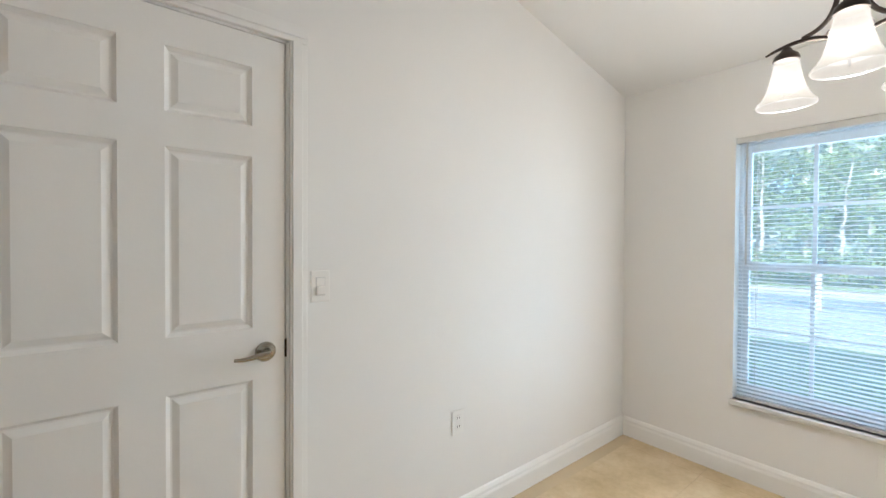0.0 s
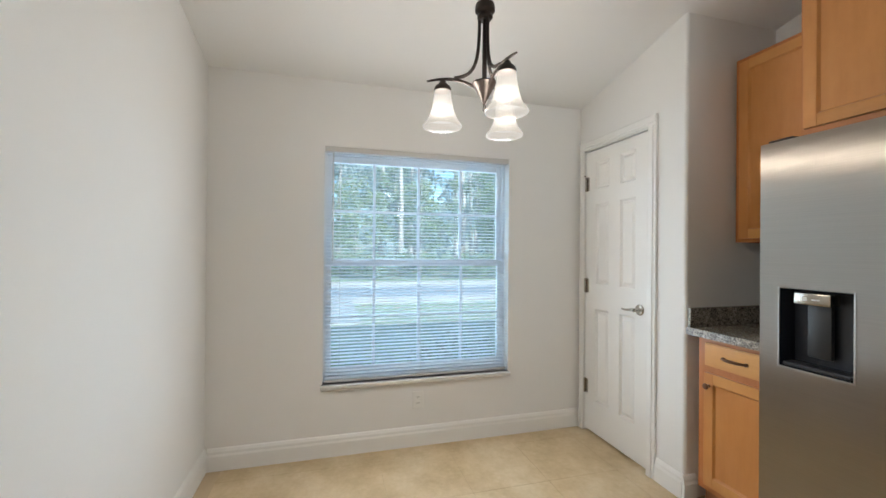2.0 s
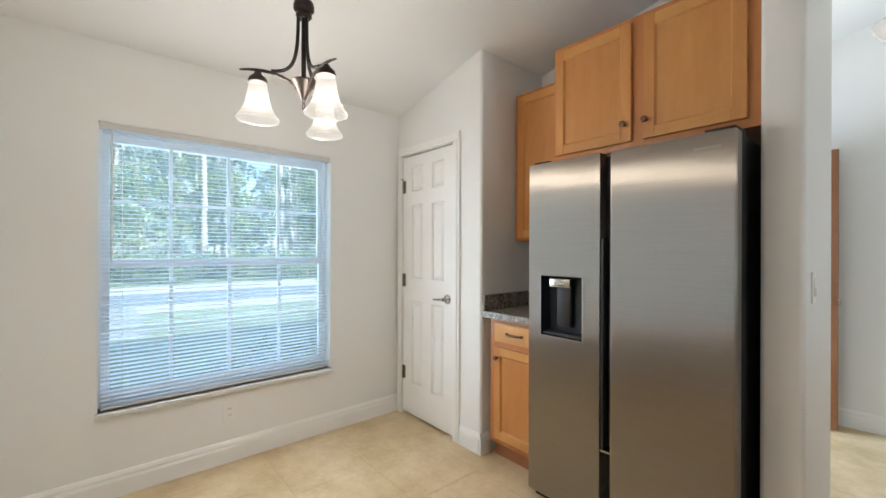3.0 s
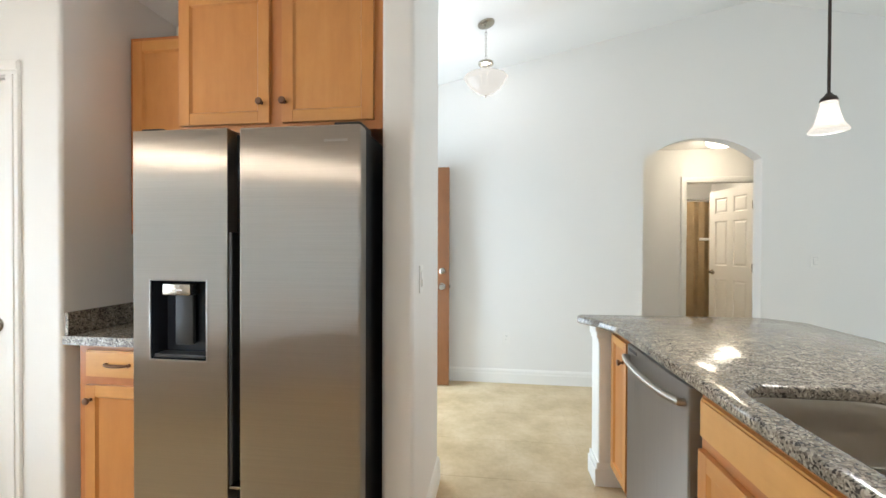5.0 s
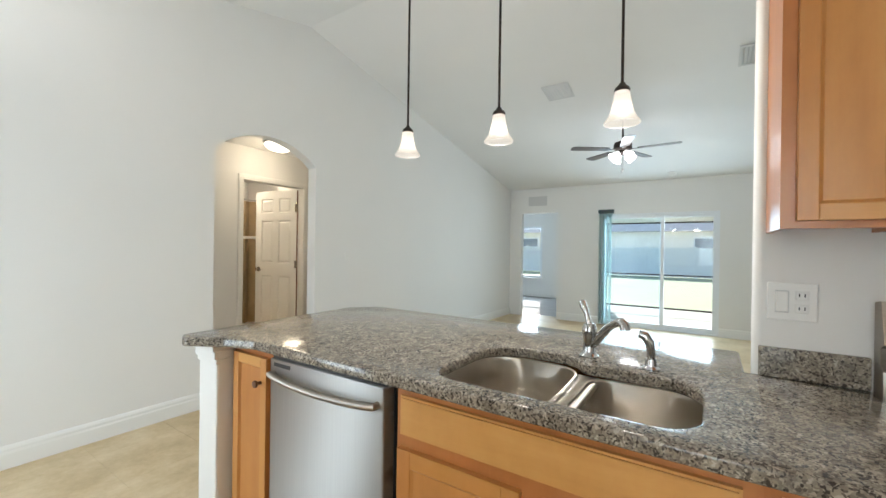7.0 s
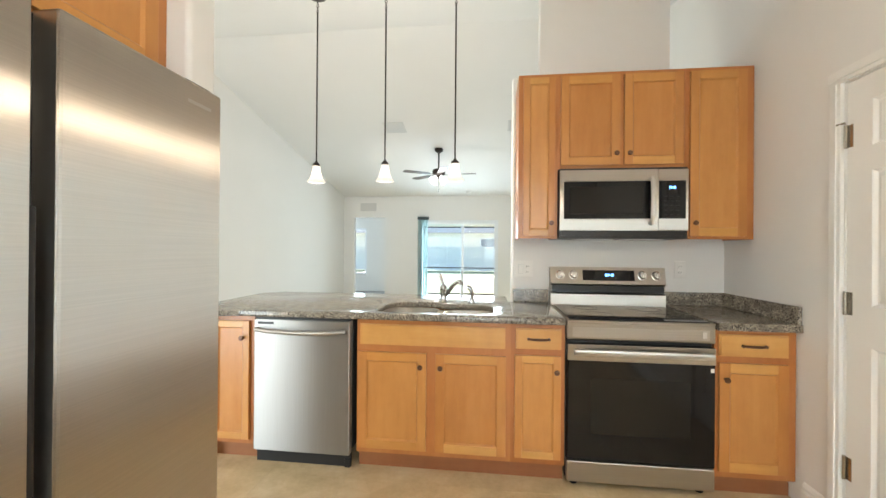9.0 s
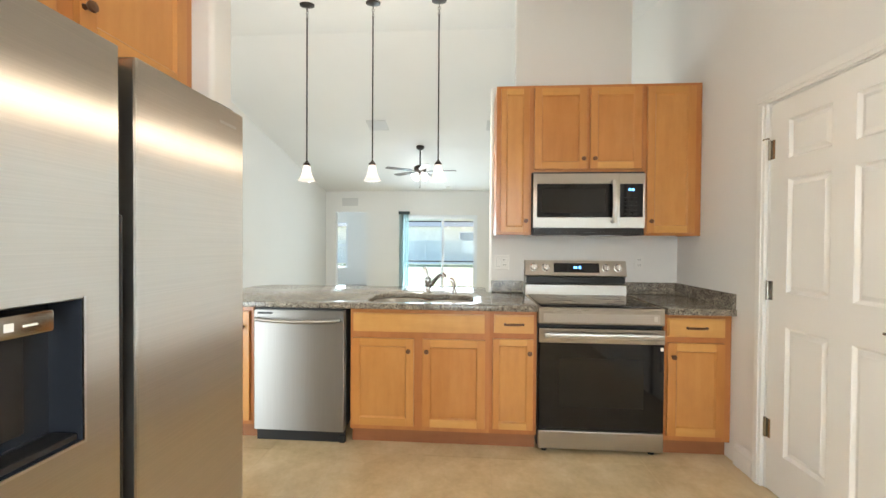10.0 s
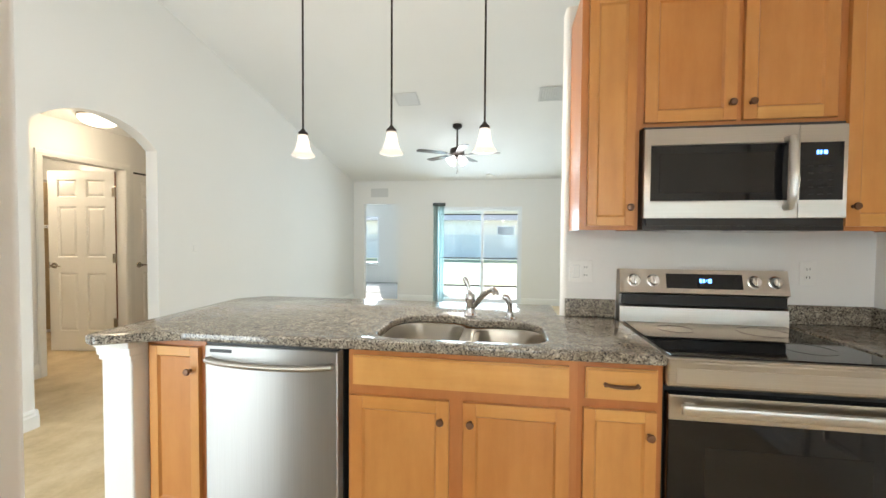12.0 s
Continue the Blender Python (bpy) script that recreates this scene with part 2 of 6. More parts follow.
sl_n, sl_l = M_SLAT.node_tree.nodes, M_SLAT.node_tree.links
thin = sl_n.new("ShaderNodeBsdfTranslucent")
thin.inputs["Color"].default_value = (0.85, 0.87, 0.90, 1)
both = sl_n.new("ShaderNodeMixShader")
both.inputs["Fac"].default_value = 0.4
sl_l.new(sl_n["Principled BSDF"].outputs["BSDF"], both.inputs[1])
sl_l.new(thin.outputs["BSDF"], both.inputs[2])
sl_l.new(both.outputs["Shader"], sl_n["Material Output"].inputs["Surface"])
M_RAIL = plain("blind_rail", (0.62, 0.60, 0.57), 0.5, var=0.03, relief=0.02)
M_SILL = plain("marble_sill", (0.66, 0.65, 0.62), 0.3, var=0.08, scale=14, relief=0.02)
M_PANE = glass("window_glass", (0.90, 0.97, 1.0), ior=1.18)
# haze over the outdoor view, put in as a faint translucent sheet
M_HAZE_SCREEN, sc_n, sc_l, sc_b = nodes_of("haze_screen")
sc_b.inputs["Base Color"].default_value, sc_b.inputs["Roughness"].default_value = (0.70, 0.74, 0.78, 1), 0.9
sc_t, sc_d, sc_m, sc_k = sc_n.new("ShaderNodeBsdfTransparent"), sc_n.new("ShaderNodeBsdfTranslucent"), sc_n.new("ShaderNodeMixShader"), sc_n.new("ShaderNodeMixShader")
sc_d.inputs["Color"].default_value = (0.70, 0.74, 0.78, 1)
sc_m.inputs["Fac"].default_value, sc_k.inputs["Fac"].default_value = 0.5, 0.075
sc_l.new(sc_b.outputs["BSDF"], sc_m.inputs[1])
sc_l.new(sc_d.outputs["BSDF"], sc_m.inputs[2])
sc_l.new(sc_t.outputs["BSDF"], sc_k.inputs[1])
sc_l.new(sc_m.outputs["Shader"], sc_k.inputs[2])
sc_l.new(sc_k.outputs["Shader"], sc_n["Material Output"].inputs["Surface"])
M_CLEAR = glass("clear_glass", (0.97, 0.985, 0.98))
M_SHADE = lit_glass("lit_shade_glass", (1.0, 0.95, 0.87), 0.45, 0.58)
# same glass with less glow, for bulb light fading towards the rim
M_RIM = lit_glass("dimmer_rim_glass", (1.0, 0.93, 0.82), 0.40, 0.55)
M_BOWL = lit_glass("alabaster_bowl", (1.0, 0.94, 0.84), 0.36, 0.3)
M_DOME = lit_glass("ceiling_dome_glass", (1.0, 0.93, 0.78), 1.6)
M_FROST = lit_glass("fan_light_glass", (1.0, 0.98, 0.94), 2.0)
M_BLADE = wood("fan_blade_wood", (0.035, 0.022, 0.017), (0.05, 0.03, 0.022), (0.07, 0.045, 0.033), along="x")
M_BROWN = wood("brown_door", (0.15, 0.052, 0.016), (0.185, 0.067, 0.021), (0.22, 0.085, 0.029))
M_TEAL = plain("teal_blind", (0.62, 0.78, 0.77), 0.6, var=0.06, relief=0.05)
M_DKTEAL = plain("dark_valance", (0.05, 0.07, 0.075), 0.6, var=0.1, relief=0.05)
M_VENT = plain("vent_enamel", (0.62, 0.62, 0.61), 0.5, var=0.02, relief=0.02)
M_CURTAIN = plain("brown_tile_wall", (0.52, 0.39, 0.22), 0.6, var=0.12, scale=6, relief=0.1)
M_CARPET = plain("grey_carpet", (0.36, 0.35, 0.34), 0.95, var=0.1, grain=400, relief=0.6)
M_DISPLAY = glow("blue_digits", (0.10, 0.35, 1.0), 3.0)
M_GRASS = plain("lawn", (0.27, 0.31, 0.17), 0.95, var=0.25, scale=0.8, grain=30, relief=0.8)
M_ROAD = plain("asphalt", (0.25, 0.265, 0.29), 0.9, var=0.12, scale=1.5, grain=80, relief=0.3)
M_SAND = plain("sandy_verge", (0.60, 0.55, 0.48), 0.95, var=0.15, scale=1.0, grain=60, relief=0.4)
M_YARD = plain("dry_lawn", (0.34, 0.38, 0.235), 0.95, var=0.08, scale=0.7, grain=50, relief=0.3)
M_FARPANE = plain("far_window_pane", (0.24, 0.27, 0.31), 0.15, var=0.1, relief=0.0)
M_EDGE = plain("door_edge_metal", (0.52, 0.50, 0.47), 0.38, 1.0, var=0.03, relief=0.0)
M_DIAL = plain("bright_knob_metal", (0.74, 0.73, 0.71), 0.22, 1.0, var=0.03, relief=0.0)
M_CONC = plain("concrete_slab", (0.40, 0.395, 0.375), 0.85, var=0.08, scale=1.0, grain=90, relief=0.2)
M_STUCCO = plain("white_stucco", (0.88, 0.86, 0.81), 0.9, var=0.05, grain=60, relief=0.4)
M_ROOF = plain("grey_shingle", (0.46, 0.455, 0.45), 0.9, var=0.15, scale=8, grain=40, relief=0.5)
M_BARK = plain("pine_bark", (0.42, 0.38, 0.33), 0.9, var=0.35, scale=9, grain=30, relief=0.9)
M_LEAF = leafy("broad_leaves", (0.16, 0.22, 0.10), (0.42, 0.48, 0.25))
M_NEEDLE = leafy("pine_needles", (0.16, 0.21, 0.15), (0.38, 0.43, 0.32))
M_PALM = leafy("palmetto_leaves", (0.20, 0.27, 0.10), (0.44, 0.50, 0.22))
# air haze is put into the far leaves as paler, greyer greens
M_FARLEAF = leafy("haze_tinted_far_leaves", (0.36, 0.42, 0.36), (0.62, 0.66, 0.58))


# ---- mesh helpers ----
def box(bm, x0, x1, y0, y1, z0, z1, r=0.0, seg=2):
    v = bmesh.ops.create_cube(bm, size=1, matrix=Matrix.Translation(((x0 + x1) / 2, (y0 + y1) / 2, (z0 + z1) / 2)) @ Matrix.Diagonal((abs(x1 - x0), abs(y1 - y0), abs(z1 - z0), 1)))["verts"]
    if r:
        es = {e for w in v for e in w.link_edges}
        bmesh.ops.bevel(bm, geom=list(es), offset=r, segments=seg, profile=0.5, affect="EDGES")
    return bm


def B(*boxes):
    bm = bmesh.new()
    for b in boxes:
        box(bm, *b)
    return bm


def finish(name, bm, material, smooth=False):
    bmesh.ops.recalc_face_normals(bm, faces=bm.faces)
    me = bpy.data.meshes.new(name)
    bm.to_mesh(me)
    bm.free()
    me.materials.append(material)
    if smooth:
        for p in me.polygons:
            p.use_smooth = True
        me.set_sharp_from_angle(angle=radians(40))
    return me


def part(name, bm, material, parent, label="", smooth=False, m=None):
    ob = new(name, bm if isinstance(bm, bpy.types.Mesh) else finish(name, bm, material, smooth))
    ob.parent = parent
    if m is not None:
        ob.matrix_basis = m
    return tagged(ob, label)


def thing(name, m, label, category, group=""):
    ob = new(name)
    ob.empty_display_size = 0.1
    ob.matrix_basis = m
    return tagged(ob, label, category, group)


def structure(name, bm, material, label, category, smooth=False):
    return tagged(new(name, finish(name, bm, material, smooth)), label, category, kind="structure")


def lathe(bm, profile, seg=24, center=(0, 0, 0), axis=None):
    """Turns (radius, height) pairs round the z axis; axis: a matrix that tips the result."""
    rings = []
    for r, z in profile:
        ring = []
        for i in range(seg):
            a = 2 * math.pi * i / seg
            p = Vector((r * math.cos(a), r * math.sin(a), z))
            if axis is not None:
                p = axis @ p
            ring.append(bm.verts.new(p + Vector(center)))
        rings.append(ring)
    for a, b in zip(rings, rings[1:]):
        for i in range(seg):
            bm.faces.new((a[i], a[(i + 1) % seg], b[(i + 1) % seg], b[i]))
    if profile[0][0] > 1e-5:
        bm.faces.new(rings[0][::-1])
    if profile[-1][0] > 1e-5:
        bm.faces.new(rings[-1])
    bmesh.ops.remove_doubles(bm, verts=bm.verts[:], dist=1e-6)
    return bm


def shell(bm, profile, thick, seg=28, center=(0, 0, 0)):
    """An open turned shell with a wall of that thickness."""
    out = list(profile)
    inn = [(max(r - thick, 0.001), z) for r, z in reversed(profile)]
    loop = out + inn
    rings = []
    for r, z in loop:
        rings.append([bm.verts.new((center[0] + r * math.cos(2 * math.pi * i / seg), center[1] + r * math.sin(2 * math.pi * i / seg), center[2] + z)) for i in range(seg)])
    for k in range(len(rings)):
        a, b = rings[k], rings[(k + 1) % len(rings)]
        for i in range(seg):
            bm.faces.new((a[i], a[(i + 1) % seg], b[(i + 1) % seg], b[i]))
    return bm


def tube(bm, pts, rad, seg=10):
    """A bent round bar through pts; rad: one radius or one for each point."""
    pts = [Vector(p) for p in pts]
    rads = rad if isinstance(rad, (list, tuple)) else [rad] * len(pts)
    rings, side = [], None
    for i, p in enumerate(pts):
        d = (pts[min(i + 1, len(pts) - 1)] - pts[max(i - 1, 0)]).normalized()
        if side is None:
            side = d.orthogonal().normalized()
        side = (side - d * side.dot(d)).normalized()
        up = d.cross(side)
        rings.append([bm.verts.new(p + (side * math.cos(2 * math.pi * k / seg) + up * math.sin(2 * math.pi * k / seg)) * rads[i]) for k in range(seg)])
    for a, b in zip(rings, rings[1:]):
        for k in range(seg):
            bm.faces.new((a[k], a[(k + 1) % seg], b[(k + 1) % seg], b[k]))
    bm.faces.new(rings[0][::-1])
    bm.faces.new(rings[-1])
    return bm


def bez(a, b, c, d, n=12):
    a, b, c, d = (Vector(v) for v in (a, b, c, d))
    return [a * (1 - t) ** 3 + b * 3 * t * (1 - t) ** 2 + c * 3 * t * t * (1 - t) + d * t ** 3 for t in (i / n for i in range(n + 1))]


def rounded(points, radii, n=5):
    """A closed outline with each corner rounded by its radius."""
    out = []
    for i, (p, r) in enumerate(zip(points, radii)):
        p, a, b = Vector(p), Vector(points[i - 1]), Vector(points[(i + 1) % len(points)])
        if r <= 0:
            out.append(p)
            continue
        u, v = (a - p).normalized(), (b - p).normalized()
        half = u.angle(v) / 2
        t = r / math.tan(half)
        c = p + (u + v).normalized() * (r / math.sin(half))
        s, e = p + u * t - c, p + v * t - c
        for k in range(n + 1):
            q = s.lerp(e, k / n)
            out.append(c + q.normalized() * r)
    return out


def prism(bm, outline, z0, top):
    """An upright prism on a closed outline; top: a height, or a height for each x."""
    hi = top if callable(top) else (lambda x: top)
    lo = [bm.verts.new((p[0], p[1], z0)) for p in outline]
    up = [bm.verts.new((p[0], p[1], hi(p[0]))) for p in outline]
    k = len(outline)
    bm.faces.new(lo[::-1])
    bm.faces.new(up)
    for i in range(k):
        bm.faces.new((lo[i], lo[(i + 1) % k], up[(i + 1) % k], up[i]))
    return bm


def rect(x0, x1, y0, y1):
    return [(x0, y0), (x1, y0), (x1, y1), (x0, y1)]


def panelled(w, h, thick, cells, steps, x0=0.0, z0=0.0):
    """A slab, its front at y=0 facing -y, with sunk panels. cells: (x0, x1, z0, z1); steps: (inset, depth) one after another."""
    bm = bmesh.new()
    xs = sorted({0.0, w, *[c[0] for c in cells], *[c[1] for c in cells]})
    zs = sorted({0.0, h, *[c[2] for c in cells], *[c[3] for c in cells]})
    g = {(x, z): bm.verts.new((x0 + x, 0, z0 + z)) for x in xs for z in zs}
    sunk = []
    for xa, xb in zip(xs, xs[1:]):
        for za, zb in zip(zs, zs[1:]):
            f = bm.faces.new((g[xa, za], g[xb, za], g[xb, zb], g[xa, zb]))
            cx, cz = (xa + xb) / 2, (za + zb) / 2
            if any(c[0] < cx < c[1] and c[2] < cz < c[3] for c in cells):
                sunk.append(f)
    bm.normal_update()
    rim = [e for e in bm.edges if len(e.link_faces) == 1]
    back = bmesh.ops.extrude_edge_only(bm, edges=rim)["geom"]
    bmesh.ops.translate(bm, verts=[v for v in back if isinstance(v, bmesh.types.BMVert)], vec=(0, thick, 0))
    a, b, c, d = (bm.verts.new((x0 + x, thick, z0 + z)) for x, z in ((0, 0), (w, 0), (w, h), (0, h)))
    bm.faces.new((d, c, b, a))
    for f in sunk:
        for inset, depth in steps:
            bmesh.ops.inset_individual(bm, faces=[f], thickness=inset, depth=depth)
    return bm


def ceiling_z(x):
    return 3.49 - 0.22 * (x + 1.84) if x > -1.84 else 3.49 - 0.21 * (-1.84 - x)


# ---- plan, in metres ----
NORTH, EAST, SOUTH, WEST = 2.19, 3.21, -2.70, -6.70
RIDGE = -1.84
WALLX = -0.88          # kitchen face of the range wall
FACE = -0.225          # front frames of the base cabinets
PANTRY_Y, PANTRY_X = -0.325, 2.272
STUB0, STUB1, STUBN, BACK = 0.73, 0.86, -0.355, -1.04
HALL_Y, HALL_TOP = -3.77, 2.43


def wall_run(bm, x0, x1, y0, y1, z0=0.0, top=None):
    """A stretch of wall along x up to the vaulted ceiling, broken at the ridge."""
    top = top or (lambda x: ceiling_z(x) + 0.03)
    cuts = [x0, *([RIDGE] if x0 < RIDGE < x1 else []), x1]
    for a, b in zip(cuts, cuts[1:]):
        prism(bm, rect(a, b, y0, y1), z0, top)


# outer and inner walls
bm = bmesh.new()
wall_run(bm, WEST - 0.12, 0.045, NORTH, NORTH + 0.12)
wall_run(bm, 0.045, 0.89, NORTH, NORTH + 0.12, 2.055)
wall_run(bm, 0.89, EAST + 0.15, NORTH, NORTH + 0.12)
structure("wall_north", bm, M_WALL, "white painted kitchen and living room wall with a door", "wall")

bm = bmesh.new()
E0, E1 = EAST, EAST + 0.15
WY0, WY1, WZ0, WZ1 = 0.262, 1.530, 0.452, 1.965
for y0, y1, z0, z1 in ((-1.04, WY0, 0, 2.42), (WY1, NORTH, 0, 2.42), (WY0, WY1, 0, WZ0), (WY0, WY1, WZ1, 2.42)):
    box(bm, E0, E1, y0, y1, z0, z1)
structure("wall_east", bm, M_WALL, "white painted dining nook wall around a large window", "wall")

bm = bmesh.new()
prism(bm, rounded([(PANTRY_X, PANTRY_Y - 0.11), (PANTRY_X, PANTRY_Y), (2.522, PANTRY_Y), (2.522, PANTRY_Y - 0.11)][::-1], [0, 0, 0.018, 0]), 0, lambda x: ceiling_z(x) + 0.03)
wall_run(bm, 2.522, 3.147, PANTRY_Y - 0.11, PANTRY_Y, 2.05)
wall_run(bm, 3.147, EAST, PANTRY_Y - 0.11, PANTRY_Y)
wall_run(bm, PANTRY_X, PANTRY_X + 0.11, -0.96, PANTRY_Y - 0.11)
structure("wall_pantry", bm, M_WALL, "white painted pantry closet walls with rounded drywall corner", "wall")

bm = bmesh.new()
wall_run(bm, STUB1, EAST, BACK, -0.96)
structure("wall_fridge_back", bm, M_WALL, "white painted wall behind the refrigerator", "wall")

bm = bmesh.new()
prism(bm, rounded([(STUB0, BACK), (STUB1, BACK), (STUB1, STUBN), (STUB0, STUBN)], [0.02, 0, 0.02, 0.02]), 0, lambda x: ceiling_z(x) + 0.03)
structure("wall_stub", bm, M_WALL, "white drywall stub with rounded corners beside the refrigerator", "wall", True)

bm = bmesh.new()
for y0, y1, z0 in ((SOUTH - 0.12, -2.60, 0), (-2.60, -1.66, 2.06), (-1.66, BACK, 0)):
    prism(bm, rect(1.78, 1.90, y0, y1), z0, lambda x: ceiling_z(x) + 0.03)
structure("wall_foyer", bm, M_WALL, "white painted entry foyer wall with the front doorway", "wall")

# the long south wall with its arch
ARCH0, ARCH1, SPRING, APEX = -1.93, -0.93, 2.095, 2.29
bm = bmesh.new()
wall_run(bm, WEST, ARCH0, SOUTH - 0.12, SOUTH)
wall_run(bm, ARCH1, 1.78, SOUTH - 0.12, SOUTH)
N = 22
half, rise = (ARCH1 - ARCH0) / 2, APEX - SPRING
rad = (half * half + rise * rise) / (2 * rise)


def arch_z(x):
    return APEX - rad + math.sqrt(max(rad * rad - (x - (ARCH0 + half)) ** 2, 0))


xs = [ARCH0 + (ARCH1 - ARCH0) * i / N for i in range(N + 1)]
xs = sorted({*xs, RIDGE})
for a, b in zip(xs, xs[1:]):
    q = []
    for y in (SOUTH, SOUTH - 0.12):
        q.append([bm.verts.new((x, y, z)) for x, z in ((a, arch_z(a)), (b, arch_z(b)), (b, ceiling_z(b) + 0.03), (a, ceiling_z(a) + 0.03))])
    bm.faces.new(q[0])
    bm.faces.new(q[1][::-1])
    for i in range(4):
        bm.faces.new((q[0][i], q[0][(i + 1) % 4], q[1][(i + 1) % 4], q[1][i]))
bmesh.ops.remove_doubles(bm, verts=bm.verts[:], dist=1e-5)
structure("wall_south", bm, M_WALL, "tall white painted wall with an arched hall opening", "wall")

# west wall with bedroom opening and patio slider
BO0, BO1, BOZ = -2.465, -1.745, 2.00
SL0, SL1, SLZ = -0.98, 0.765, 1.935
bm = bmesh.new()
WT = ceiling_z(WEST) + 0.03
for y0, y1, z0, z1 in ((SOUTH - 0.12, BO0, 0, WT), (BO0, BO1, BOZ, WT), (BO1, SL0, 0, WT), (SL0, SL1, SLZ, WT), (SL1, NORTH, 0, WT)):
    box(bm, WEST - 0.12, WEST, y0, y1, z0, z1)
structure("wall_west", bm, M_WALL, "white painted living room wall with patio door opening", "wall")

# range wall: partial height, rounded end, with a duct chase up to the ceiling
bm = bmesh.new()
prism(bm, rounded([(WALLX - 0.13, 0.765), (WALLX, 0.765), (WALLX, NORTH), (WALLX - 0.13, NORTH)], [0.022, 0.022, 0, 0]), 0.0, 2.52)
prism(bm, rect(WALLX - 0.127, WALLX - 0.003, 0.957, 1.835), 2.50, lambda x: ceiling_z(x) + 0.02)
structure("wall_range", bm, M_WALL, "partial-height white wall behind the range with a duct chase", "wall", True)

# peninsula pony wall with end post
bm = bmesh.new()
prism(bm, rect(-0.99, -0.87, -1.15, 0.744), 0, 0.875)
structure("wall_pony", bm, M_WALL, "low white wall under the peninsula counter", "wall")

# hall, bathroom and bedroom beyond
bm = bmesh.new()
for x0, x1, z0 in ((-4.3, -3.46, 0), (-3.46, -2.70, 2.05), (-2.70, -2.58, 0), (-2.58, -1.78, 2.05), (-1.78, -0.5, 0)):
    box(bm, x0, x1, HALL_Y - 0.12, HALL_Y, z0, HALL_TOP)
box(bm, -0.5, -0.38, HALL_Y - 0.12, SOUTH - 0.12, 0, HALL_TOP)
box(bm, -4.42, -4.3, HALL_Y - 0.12, SOUTH - 0.12, 0, HALL_TOP)
structure("wall_hall", bm, M_WALL, "cream painted hall walls behind the arch", "wall")
bm = B((-3.3, -0.9, -6.4, -6.28, 0, HALL_TOP), (-3.42, -3.3, -6.4, HALL_Y - 0.12, 0, HALL_TOP), (-0.9, -0.78, -6.4, HALL_Y - 0.12, 0, HALL_TOP))
structure("wall_bathroom", bm, M_WALL, "cream painted bathroom walls", "wall")
BW0, BW1, BWZ0, BWZ1 = -4.25, -3.19, 0.52, 1.93
bm = bmesh.new()
BX = -9.9
for y0, y1, z0, z1 in ((-5.6, BW0, 0, HALL_TOP), (BW0, BW1, 0, BWZ0), (BW0, BW1, BWZ1, HALL_TOP), (BW1, -1.66, 0, HALL_TOP)):
    box(bm, BX - 0.12, BX, y0, y1, z0, z1)
box(bm, BX, WEST - 0.12, -1.78, -1.66, 0, HALL_TOP)
box(bm, BX, WEST - 0.12, -5.6, -5.48, 0, HALL_TOP)
box(bm, WEST - 0.12, WEST, -5.6, SOUTH - 0.12, 0, HALL_TOP)
structure("wall_bedroom", bm, M_WALL, "white painted bedroom walls", "wall")

# ceilings and roof
bm = bmesh.new()
for a, b in ((WEST - 0.12, RIDGE), (RIDGE, EAST + 0.15)):
    za, zb = ceiling_z(a), ceiling_z(b)
    v = [bm.verts.new(p) for p in ((a, SOUTH - 0.12, za), (b, SOUTH - 0.12, zb), (b, NORTH + 0.12, zb), (a, NORTH + 0.12, za), (a, SOUTH - 0.12, za + 0.1), (b, SOUTH - 0.12, zb + 0.1), (b, NORTH + 0.12, zb + 0.1), (a, NORTH + 0.12, za + 0.1))]
    for f in ((3, 2, 1, 0), (4, 5, 6, 7), (0, 1, 5, 4), (1, 2, 6, 5), (2, 3, 7, 6), (3, 0, 4, 7)):
        bm.faces.new([v[i] for i in f])
structure("ceiling", bm, M_CEIL, "vaulted white textured ceiling", "ceiling")
bm = B((-4.42, -0.38, -6.4, SOUTH - 0.12, HALL_TOP, HALL_TOP + 0.1))
structure("ceiling_hall", bm, M_CEIL, "flat white hall ceiling", "ceiling")
bm = B((BX - 0.12, WEST, -5.6, -1.66, HALL_TOP, HALL_TOP + 0.1))
structure("ceiling_bedroom", bm, M_CEIL, "flat white bedroom ceiling", "ceiling")
# unseen roof, added to stop light leaks and cast shade on the front lawn
bm = bmesh.new()
for a, b in ((WEST - 0.5, RIDGE), (RIDGE, EAST + 0.75)):
    za, zb = ceiling_z(a) + 0.2, ceiling_z(b) + 0.2
    v = [bm.verts.new(p) for p in ((a, -7, za), (b, -7, zb), (b, 7, zb), (a, 7, za), (a, -7, za + 0.1), (b, -7, zb + 0.1), (b, 7, zb + 0.1), (a, 7, za + 0.1))]
    for f in ((3, 2, 1, 0), (4, 5, 6, 7), (0, 1, 5, 4), (1, 2, 6, 5), (2, 3, 7, 6), (3, 0, 4, 7)):
        bm.faces.new([v[i] for i in f])
structure("roof", bm, M_ROOF, "unseen grey shingle roof added to block light and shade the lawn", "roof")

# floor slab; its tiles come last in the file
floor = structure("floor", B((WEST - 0.12, EAST + 0.15, SOUTH - 0.12, NORTH + 0.12, -0.12, -0.0018), (-4.42, -0.38, -6.4, SOUTH - 0.12, -0.12, -0.0018)), M_GROUT, "beige ceramic tile floor with thin joints", "floor")
structure("floor_bedroom", B((BX - 0.12, WEST - 0.12, -5.6, -1.66, -0.12, -0.002)), M_CARPET, "grey bedroom carpet", "floor")


